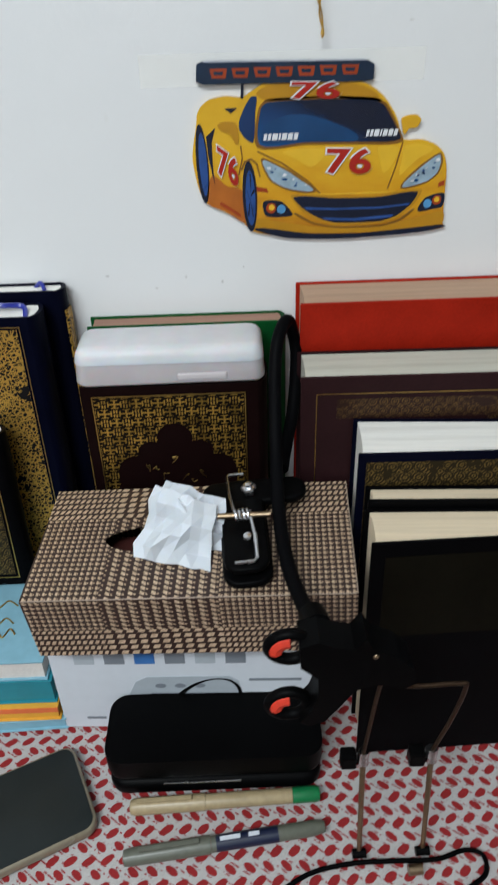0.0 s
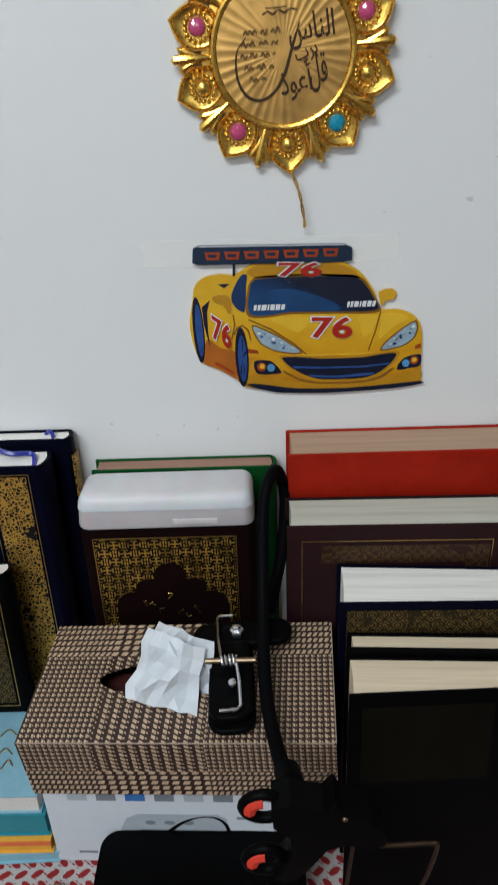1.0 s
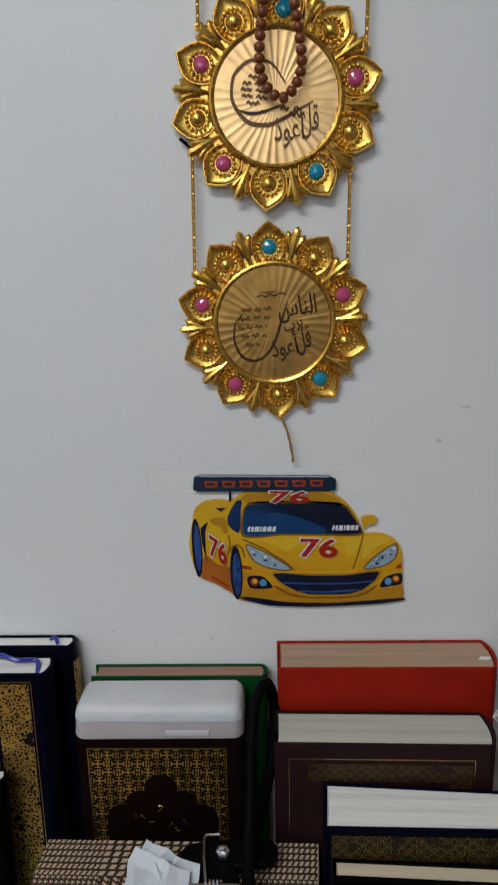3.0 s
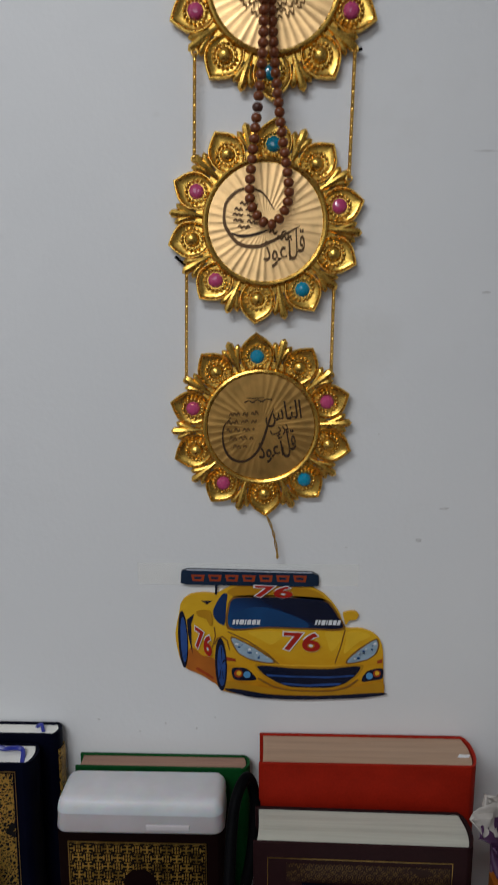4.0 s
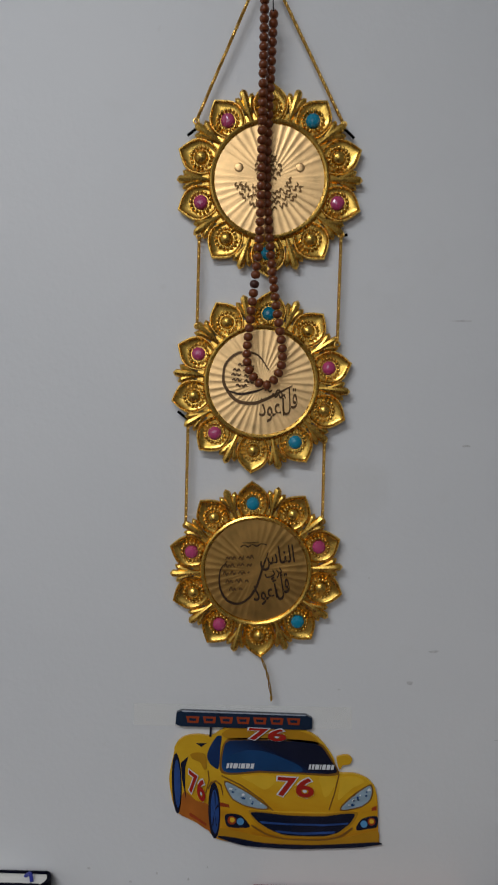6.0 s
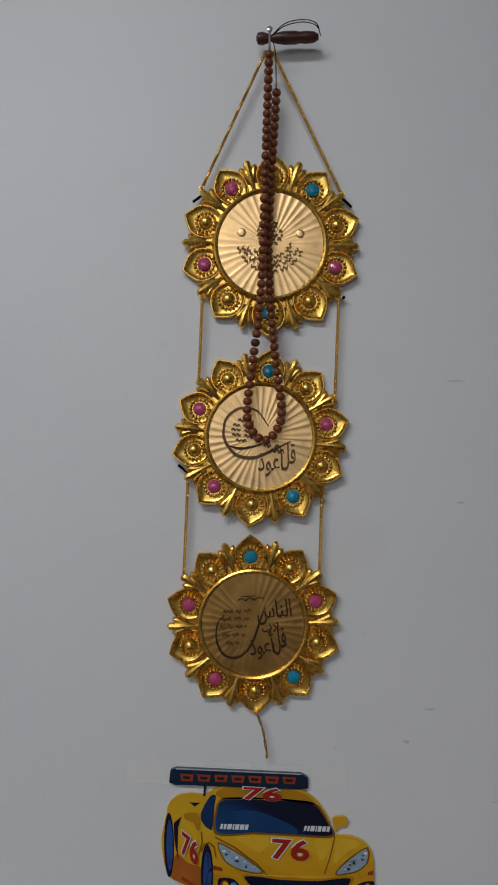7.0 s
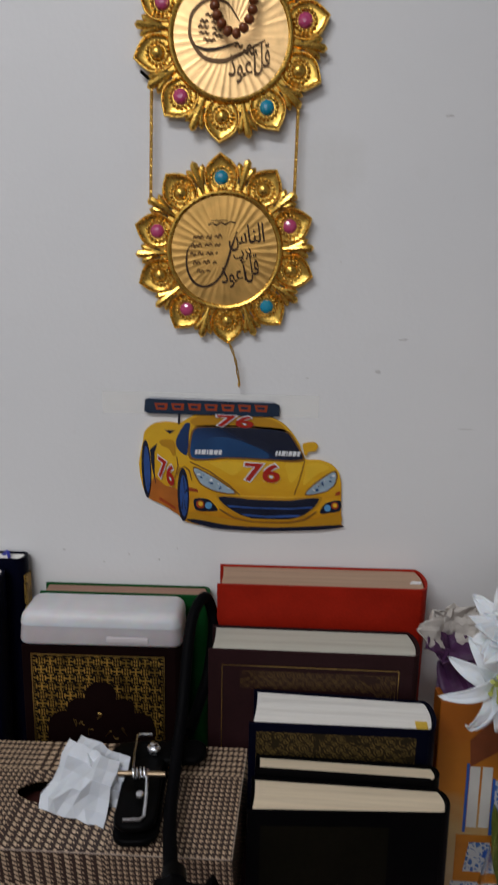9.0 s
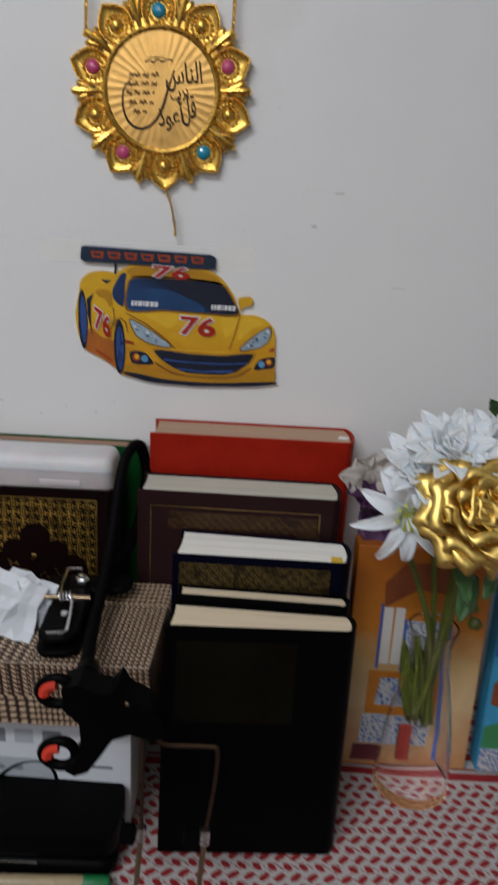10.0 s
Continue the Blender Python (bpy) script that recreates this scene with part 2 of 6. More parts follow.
def part(name, bm, material, parent=None, label="", smooth=False):
    """Links a bmesh as one mesh object under a thing or a part."""
    bmesh.ops.recalc_face_normals(bm, faces=bm.faces[:])
    me = bpy.data.meshes.new(name)
    bm.to_mesh(me)
    bm.free()
    if smooth:
        me.polygons.foreach_set("use_smooth", [True] * len(me.polygons))
        me.set_sharp_from_angle(angle=radians(40))
    me.materials.append(material)
    ob = new(name, me)
    ob.parent = parent
    if label:
        ob["label"] = label
    return ob


def thing(name, m, label, category, group="", kind=""):
    ob = new(name)
    ob.empty_display_size = 0.02
    ob.matrix_world = m
    return tagged(ob, label, category, group, kind)


def block(x0, y0, z0, x1, y1, z1, bevel=0.0, seg=2):
    bm = bmesh.new()
    bmesh.ops.create_cube(bm, size=1)
    for v in bm.verts:
        v.co = Vector((x0 + (v.co.x + 0.5) * (x1 - x0), y0 + (v.co.y + 0.5) * (y1 - y0), z0 + (v.co.z + 0.5) * (z1 - z0)))
    if bevel:
        bmesh.ops.bevel(bm, geom=bm.edges[:], offset=bevel, segments=seg, affect="EDGES", profile=0.6)
    return bm


def rounded_slab(x0, y0, x1, y1, z0, z1, r, edge=0.0, seg=6, rims="both"):
    """A slab with round corners in plan and a softened top and bottom edge."""
    pts = []
    for cx, cy, a0 in ((x1 - r, y1 - r, 0), (x0 + r, y1 - r, 90), (x0 + r, y0 + r, 180), (x1 - r, y0 + r, 270)):
        for k in range(seg + 1):
            a = radians(a0 + 90 * k / seg)
            pts.append((cx + r * math.cos(a), cy + r * math.sin(a)))
    bm = bmesh.new()
    f = bm.faces.new([bm.verts.new((x, y, z0)) for x, y in pts])
    top = bmesh.ops.extrude_face_region(bm, geom=[f])["geom"]
    for v in top:
        if isinstance(v, bmesh.types.BMVert):
            v.co.z = z1
    if edge:
        want = {"both": (z0, z1), "top": (z1,), "bottom": (z0,)}[rims]
        rim = [e for e in bm.edges if any(all(abs(v.co.z - z) < 1e-9 for v in e.verts) for z in want)]
        bmesh.ops.bevel(bm, geom=rim, offset=edge, segments=4, affect="EDGES", profile=0.5)
    return bm


def prism(pts, y_front, y_back, bevel=0.0):
    """A flat outline in x and z, with a thickness along y."""
    bm = bmesh.new()
    f = bm.faces.new([bm.verts.new((x, y_back, z)) for x, z in pts])
    top = bmesh.ops.extrude_face_region(bm, geom=[f])["geom"]
    for v in top:
        if isinstance(v, bmesh.types.BMVert):
            v.co.y = y_front
    if bevel:
        rim = [e for e in bm.edges if all(abs(v.co.y - y_front) < 1e-9 for v in e.verts)]
        bmesh.ops.bevel(bm, geom=rim, offset=bevel, segments=2, affect="EDGES")
    bmesh.ops.triangulate(bm, faces=[f for f in bm.faces if len(f.verts) > 4])
    return bm


def tube(points, radius, sides=10, closed=False, caps=True, bm=None):
    """A round bar along a line of points; radius is one number or one for each point."""
    bm = bm or bmesh.new()
    pts = [Vector(p) for p in points]
    rad = radius if isinstance(radius, (list, tuple)) else [radius] * len(pts)
    rings, up = [], None
    for i, p in enumerate(pts):
        a, b = pts[max(i - 1, 0)], pts[min(i + 1, len(pts) - 1)]
        if closed:
            a, b = pts[i - 1], pts[(i + 1) % len(pts)]
        d = (b - a).normalized()
        if up is None:
            up = d.orthogonal().normalized()
        up = (up - d * up.dot(d)).normalized()
        side = d.cross(up)
        rings.append([bm.verts.new(p + rad[i] * (math.cos(2 * math.pi * k / sides) * up + math.sin(2 * math.pi * k / sides) * side)) for k in range(sides)])
    pairs = list(zip(rings, rings[1:])) + ([(rings[-1], rings[0])] if closed else [])
    for r0, r1 in pairs:
        for k in range(sides):
            bm.faces.new((r0[k], r0[(k + 1) % sides], r1[(k + 1) % sides], r1[k]))
    if caps and not closed:
        bm.faces.new(rings[0])
        bm.faces.new(rings[-1])
    return bm


def smooth_line(points, steps=8):
    """A rounded line through the given points."""
    p = [Vector(q) for q in points]
    p = [2 * p[0] - p[1], *p, 2 * p[-1] - p[-2]]
    out = []
    for i in range(1, len(p) - 2):
        for k in range(steps):
            t = k / steps
            a, b, c, d = p[i - 1 : i + 3]
            out.append(0.5 * ((2 * b) + (c - a) * t + (2 * a - 5 * b + 4 * c - d) * t * t + (3 * b - a - 3 * c + d) * t**3))
    return [*out, p[-2]]


def lathe(profile, sides=24, bm=None, axis="z"):
    """A turned body from (radius, height) pairs."""
    bm = bm or bmesh.new()
    rings = []
    for r, h in profile:
        ring = []
        for k in range(sides):
            a = 2 * math.pi * k / sides
            co = (r * math.cos(a), r * math.sin(a), h) if axis == "z" else (r * math.cos(a), -h, r * math.sin(a))
            ring.append(bm.verts.new(co))
        rings.append(ring)
    for r0, r1 in zip(rings, rings[1:]):
        for k in range(sides):
            bm.faces.new((r0[k], r0[(k + 1) % sides], r1[(k + 1) % sides], r1[k]))
    bm.faces.new(rings[0])
    bm.faces.new(rings[-1])
    return bm


def text_mesh(name, words, size, m, material, parent, depth=0.0003, shear=0.0, bold=0.012):
    """Raised lettering in the built-in font, as a mesh under its thing."""
    cu = bpy.data.curves.new(name, "FONT")
    cu.body, cu.size, cu.extrude, cu.align_x, cu.align_y, cu.shear = words, size, depth, "CENTER", "CENTER", shear
    cu.offset = size * bold
    tmp = new(name, cu)
    bpy.context.view_layer.update()
    me = bpy.data.meshes.new_from_object(tmp.evaluated_get(bpy.context.evaluated_depsgraph_get()))
    bpy.data.objects.remove(tmp)
    me.transform(m)
    me.materials.clear()
    me.materials.append(material)
    ob = new(name, me)
    ob.parent = parent
    return ob


# ---- the room ----


def setting(name, bm, material, label):
    return tagged(part(name, bm, material), label, "", "", "structure")


def window_wall():
    """The wall behind the walk, built of four slabs round its window opening."""
    bm = bmesh.new()
    x0, x1, z0, z1 = -1.25, 0.25, 1.76, 2.6
    for a, b, c, d in ((-1.7, 1.9, 0.0, z0), (-1.7, 1.9, z1, 2.7), (-1.7, x0, z0, z1), (x1, 1.9, z0, z1)):
        vs = [bm.verts.new((x, y, z)) for x in (a, b) for y in (-3.34, -3.2) for z in (c, d)]
        for q in ((0, 1, 3, 2), (4, 6, 7, 5), (0, 4, 5, 1), (2, 3, 7, 6), (0, 2, 6, 4), (1, 5, 7, 3)):
            bm.faces.new([vs[k] for k in q])
    return bm


setting("wall_north", block(-1.7, 0.0, 0.0, 1.9, 0.14, 2.7), M_WALL, "white painted plaster wall with faint smudges")
setting("wall_south", window_wall(), M_ROOM, "plain beige painted wall with a window opening")
setting("wall_west", block(-1.84, -3.34, 0, -1.7, 0.14, 2.7), M_ROOM, "plain beige painted wall")
setting("wall_east", block(1.9, -3.34, 0, 2.04, 0.14, 2.7), M_ROOM, "plain beige painted wall")
setting("ceiling", block(-1.84, -3.34, 2.7, 2.04, 0.14, 2.8), M_CEIL, "plain white ceiling")
setting("floor", block(-1.84, -3.34, -0.1, 2.04, 0.14, 0), M_FLOOR, "plain dark carpeted floor")



def wall_marks():
    """Faint scuffs and specks on the paint."""
    wall = bpy.data.objects["wall_north"]
    scuff = worn("grey_scuff", (0.66, 0.65, 0.64), 0.6, grain=300, spread=0.2, bump=0.0)
    rnd = random.Random(12)
    spots = [(0.255, 1.565, 0.022, 0.0012), (0.262, 1.452, 0.008, 0.002), (0.176, 1.330, 0.002, 0.0016), (0.236, 1.262, 0.011, 0.0022), (0.150, 1.225, 0.0035, 0.0015),
             (0.215, 1.232, 0.006, 0.003), (-0.045, 1.036, 0.003, 0.002), (-0.020, 1.045, 0.002, 0.003), (0.010, 1.040, 0.0025, 0.003), (-0.085, 1.048, 0.003, 0.002), (0.028, 1.052, 0.002, 0.002), (0.30, 1.18, 0.012, 0.0012)]
    for x, z, w, h in spots:
        n = 9
        pts = []
        for k in range(n):
            a = 2 * math.pi * k / n
            r = 1 + rnd.uniform(-0.35, 0.35)
            pts.append((x + w / 2 * r * math.cos(a), z + h / 2 * r * math.sin(a)))
        part("scuff_mark", prism(pts, -0.0003, 0.0002), scuff, wall)


wall_marks()

TABLE = 0.720  # height of the cloth on the table


def make_table():
    t = thing("table", pose(0.1, -0.21, 0), "dark wooden table standing against the white wall", "table")
    part("tabletop", block(-0.8, -0.2, TABLE - 0.03, 0.8, 0.205, TABLE - 0.003, 0.003), M_WOOD, t)
    for sx in (-0.76, 0.76):
        for sy in (-0.165, 0.17):
            part("leg", block(sx - 0.025, sy - 0.025, 0, sx + 0.025, sy + 0.025, TABLE - 0.03, 0.003), M_WOOD, t)
    return t


def make_cloth():
    """The cloth lies on the top with faint creases and hangs over the front."""
    bm = bmesh.new()
    nx, ny = 150, 44
    rows = []
    for j in range(ny + 1):
        row = []
        for i in range(nx + 1):
            x = -0.68 + 1.56 * i / nx
            s = j / ny * 0.56
            y, z = -0.008 - s, TABLE
            if s > 0.405:
                over = s - 0.405
                y, z = -0.413 - 0.004 * math.sin(x * 40), TABLE - over
            z += 0.0012 * noise.noise(Vector((x * 9, y * 11, 0))) - 0.0008
            row.append(bm.verts.new((x, y, z)))
        rows.append(row)
    for r0, r1 in zip(rows, rows[1:]):
        for i in range(nx):
            bm.faces.new((r0[i], r0[i + 1], r1[i + 1], r1[i]))
    ob = part("tablecloth", bm, M_CLOTH, None, "", True)
    md = ob.modifiers.new("thick", "SOLIDIFY")
    md.thickness, md.offset = 0.0012, -1
    return tagged(ob, "red and white checked cotton cloth spread over the table", "tablecloth")


make_table()
make_cloth()

# ---- books ----


def make_book(label, x, y_top, z_top, w, t, lean, cover, pages, rz=0.0, group="", base=TABLE, name="book", case=0.003, right=False):
    """A standing hardback with its spine on the right, leaning back towards the wall: x is the left end, y_top and z_top the top of its back cover."""
    a = radians(lean)
    h = (z_top - base) / math.cos(a)
    y0 = y_top - h * math.sin(a)
    b = thing(name, pose(x, y0, base, -lean, 0, rz), label, "book", group)
    e = 0.0028
    part("back_cover", block(0, -e, 0, w - 0.006, 0, h, 0.0009), cover, b)
    part("front_cover", block(0, -t, 0, w - 0.006, -t + e, h, 0.0009), cover, b)
    bm = bmesh.new()
    prof = []
    n = 9
    for k in range(n + 1):
        ang = math.pi * k / n - math.pi / 2
        prof.append((w - 0.0065 + 0.0085 * math.cos(ang), -t / 2 + t / 2 * math.sin(ang)))
    inner = [(w - 0.0065 + (px - w + 0.0065) * 0.66, -t / 2 + (py + t / 2) * 0.9) for px, py in prof]
    for zz in (0.0, h):
        for px, py in prof + inner:
            bm.verts.new((px, py, zz))
    bm.verts.ensure_lookup_table()
    m = n + 1
    v = bm.verts
    for k in range(n):
        bm.faces.new((v[k], v[k + 1], v[2 * m + k + 1], v[2 * m + k]))
        bm.faces.new((v[m + k], v[m + k + 1], v[3 * m + k + 1], v[3 * m + k]))
        for o in (0, 2 * m):
            bm.faces.new((v[o + k], v[o + k + 1], v[o + m + k + 1], v[o + m + k]))
    for k in (0, n):
        bm.faces.new((v[k], v[m + k], v[3 * m + k], v[2 * m + k]))
    part("spine", bm, cover, b, "", True)
    # the block of leaves: slightly hollow at the fore edge
    bm = block(0.0045, -t + e, 0.003, w - 0.006, -e, h - 0.0018)
    bmesh.ops.subdivide_edges(bm, edges=[q for q in bm.edges if abs(q.verts[0].co.y - q.verts[1].co.y) > 0.001], cuts=5)
    for q in bm.verts:
        u = (q.co.y + t / 2) / (t / 2)
        if q.co.x < 0.01:
            q.co.x += 0.0012 * (1 - u * u) - 0.0015
        else:
            q.co.x += 0.004 * (1 - u * u)
        if q.co.z > h / 2:
            q.co.z += 0.0008 * noise.noise(Vector((q.co.x * 40, q.co.y * 300, t * 50)))
    part("page_block", bm, pages, b)
    b["w"], b["h"], b["t"] = w, h, t
    return b


def frame_strip(x0, z0, x1, z1, width, y, parent, material, name="gilt_border", depth=0.0004):
    """A stamped border: four strips round a panel on the front cover."""
    bm = bmesh.new()
    o = [(x0, z0), (x1, z0), (x1, z1), (x0, z1)]
    i = [(x0 + width, z0 + width), (x1 - width, z0 + width), (x1 - width, z1 - width), (x0 + width, z1 - width)]
    ov = [[bm.verts.new((p[0], yy, p[1])) for p in ring] for ring in (o, i) for yy in (y, y - depth)]
    for k in range(4):
        j = (k + 1) % 4
        bm.faces.new((ov[1][k], ov[1][j], ov[3][j], ov[3][k]))
        bm.faces.new((ov[0][k], ov[0][j], ov[1][j], ov[1][k]))
        bm.faces.new((ov[2][k], ov[2][j], ov[3][j], ov[3][k]))
        bm.faces.new((ov[0][k], ov[0][j], ov[2][j], ov[2][k]))
    return part(name, bm, material, parent)


M_P_RED = pages_material("tanned_pages", (0.46, 0.30, 0.20), 0.85)
M_P_GREY = pages_material("grey_green_pages", (0.54, 0.54, 0.46), 0.88)
M_P_WHITE = pages_material("white_pages", (0.82, 0.80, 0.75), 0.93)
M_P_CREAM = pages_material("cream_pages", (0.72, 0.60, 0.43), 0.9)
M_P_PINK = pages_material("reddish_pages", (0.36, 0.20, 0.14))
M_RED = worn("red_bookcloth", (0.32, 0.014, 0.005), 0.5, grain=600, Specular_IOR_Level=0.09)
M_PURPLE = worn("purple_bookcloth", (0.022, 0.008, 0.009), 0.5, grain=500, Specular_IOR_Level=0.09)
M_NAVY = worn("navy_leatherette", (0.0016, 0.0022, 0.009), 0.4, grain=500, Specular_IOR_Level=0.04)
M_BLACK_COVER = worn("black_leatherette", (0.0016, 0.0016, 0.002), 0.4, grain=450, Specular_IOR_Level=0.04)
M_GREEN = worn("green_bookcloth", (0.004, 0.065, 0.014), 0.5, grain=500, Specular_IOR_Level=0.09)
M_BROWN = worn("dark_brown_leatherette", (0.008, 0.003, 0.003), 0.38, grain=450, Specular_IOR_Level=0.04)
G_NAVY = gilt_material("gilt_on_navy", (0.006, 0.005, 0.006), 300, (0.72, 0.43, 0.09), 0.52)


def cross_lattice_material(name, ground, gold, cell):
    """Rows of small gold crosses with barred ends, every other row set off by half a step, rubbed thin in places."""
    n = Nodes(name, 0.36, 0.0, ground, Specular_IOR_Level=0.15)
    s = n.xyz(n.co())
    row = n.math("DIVIDE", s[2], cell * 0.5)
    odd = n.math("FRACT", n.math("MULTIPLY", n.math("FLOOR", row), 0.5))
    v = n.math("ABSOLUTE", n.math("SUBTRACT", n.math("FRACT", row), 0.5))
    u = n.math("ABSOLUTE", n.math("SUBTRACT", n.math("FRACT", n.math("ADD", n.math("DIVIDE", s[0], cell), odd)), 0.5))
    u = n.math("MULTIPLY", u, 2.0)

    def both(a, b):
        return n.math("MULTIPLY", a, b)

    def between(x, lo, hi):
        return both(n.math("GREATER_THAN", x, lo), n.math("LESS_THAN", x, hi))

    f = both(n.math("LESS_THAN", v, 0.08), n.math("LESS_THAN", u, 0.62))
    f = n.math("MAXIMUM", f, both(n.math("LESS_THAN", u, 0.09), n.math("LESS_THAN", v, 0.46)))
    f = n.math("MAXIMUM", f, both(between(u, 0.52, 0.66), n.math("LESS_THAN", v, 0.30)))
    f = n.math("MAXIMUM", f, both(between(v, 0.36, 0.46), n.math("LESS_THAN", u, 0.34)))
    f = n.math("MAXIMUM", f, both(between(u, 0.80, 0.95), between(v, 0.05, 0.40)))
    wear = n.ramp(n.noise(70, 3), [(0.32, (0.25, 0.25, 0.25)), (0.62, (1, 1, 1))])
    n.colour(n.mix(both(f, wear), ground, gold))
    n.link(n.math("MULTIPLY", f, 0.75), n.b.inputs["Metallic"])
    n.bump(f, 0.3, 0.0003)
    return n.m


G_BROWN = cross_lattice_material("gilt_on_brown", (0.006, 0.003, 0.002), (0.66, 0.40, 0.08), 0.0175)


def scroll_material(name, ground, gold, cell):
    """A stamped band of linked scrolls: rings in a row with a smaller ring inside and thin rules between."""
    n = Nodes(name, 0.4, 0.0, ground, Specular_IOR_Level=0.15)
    s = n.xyz(n.co())
    d = []
    for half in (0.0, 0.5):
        u = n.math("SUBTRACT", n.math("FRACT", n.math("ADD", n.math("DIVIDE", s[0], cell), half)), 0.5)
        v = n.math("SUBTRACT", n.math("FRACT", n.math("ADD", n.math("DIVIDE", s[2], cell), half)), 0.5)
        r = n.math("SQRT", n.math("ADD", n.math("MULTIPLY", u, u), n.math("MULTIPLY", v, v)))
        d.append(n.math("LESS_THAN", n.math("ABSOLUTE", n.math("SUBTRACT", n.math("FRACT", n.math("MULTIPLY", r, 4.4)), 0.5)), 0.2))
    f = n.math("MAXIMUM", n.math("MULTIPLY", d[0], d[1]), n.math("MULTIPLY", d[0], n.math("GREATER_THAN", n.noise(500, 2), 0.5)))
    f = n.math("MULTIPLY", f, n.math("GREATER_THAN", n.noise(60, 3), 0.38))
    n.colour(n.mix(f, ground, gold))
    n.link(n.math("MULTIPLY", f, 0.6), n.b.inputs["Metallic"])
    n.bump(f, 0.4, 0.0004)
    return n.m


G_DIM = scroll_material("worn_gilt_on_black", (0.018, 0.012, 0.005), (0.20, 0.135, 0.04), 0.0100)
G_BLACK = worn("rubbed_gilt_on_black", (0.0045, 0.0038, 0.0020), 0.5, grain=300, spread=0.5, Specular_IOR_Level=0.06)
G_PURPLE = scroll_material("worn_gilt_on_purple", (0.026, 0.011, 0.008), (0.16, 0.095, 0.03), 0.0085)
GILT = gold_material("gold_foil_line", (0.55, 0.36, 0.10), 0.4)

RIGHT = "books leaning in a row against the wall"
red = make_book("thick red cloth hardback with tanned page edges leaning on the wall", 0.071, -0.002, 1.038, 0.196, 0.047, 0, M_RED, M_P_RED, 0, RIGHT)
purple = make_book("dark purple hardback with worn gilt border and greyish pages", 0.068, -0.0565, 1.001, 0.184, 0.045, 0.5, M_PURPLE, M_P_GREY, -1, RIGHT)
navy = make_book("navy hardback with white page edges and gilt border", 0.108, -0.104, 0.966, 0.151, 0.050, 0.5, M_NAVY, M_P_WHITE, -4.0, RIGHT)
cream = make_book("thin black hardback with cream page edges", 0.111, -0.1545, 0.939, 0.144, 0.0185, 0.5, M_BLACK_COVER, M_P_CREAM, -2.8, RIGHT)
black = make_book("black leather-look hardback with cream page edges standing on the cloth", 0.107, -0.1735, 0.933, 0.150, 0.042, 4.5, M_BLACK_COVER, M_P_CREAM, -3.0, RIGHT)
LEFT = "books leaning beside the tissue box"
blue_a = make_book("tall navy hardback with gilt spine and white pages", -0.33, -0.001, 1.045, 0.210, 0.022, 2, M_NAVY, M_P_WHITE, 0, LEFT)
blue_b = make_book("navy hardback with broad gold tracery border and blue ribbon", -0.33, -0.025, 1.038, 0.196, 0.033, 2, M_NAVY, M_P_WHITE, 0, LEFT)
small = make_book("small black hardback standing on a stack of flat books", -0.30, -0.072, 0.953, 0.129, 0.022, 5, M_BLACK_COVER, M_P_WHITE, 0, LEFT, 0.8035)
green = make_book("green cloth hardback with reddish page edges against the wall", -0.104, -0.001, 1.013, 0.164, 0.022, 0, M_GREEN, M_P_PINK, 0, LEFT)
brown = make_book("dark brown hardback with gold lattice panel on its cover", -0.106, -0.0245, 0.985, 0.148, 0.052, 1, M_BROWN, M_P_CREAM, 0, LEFT)


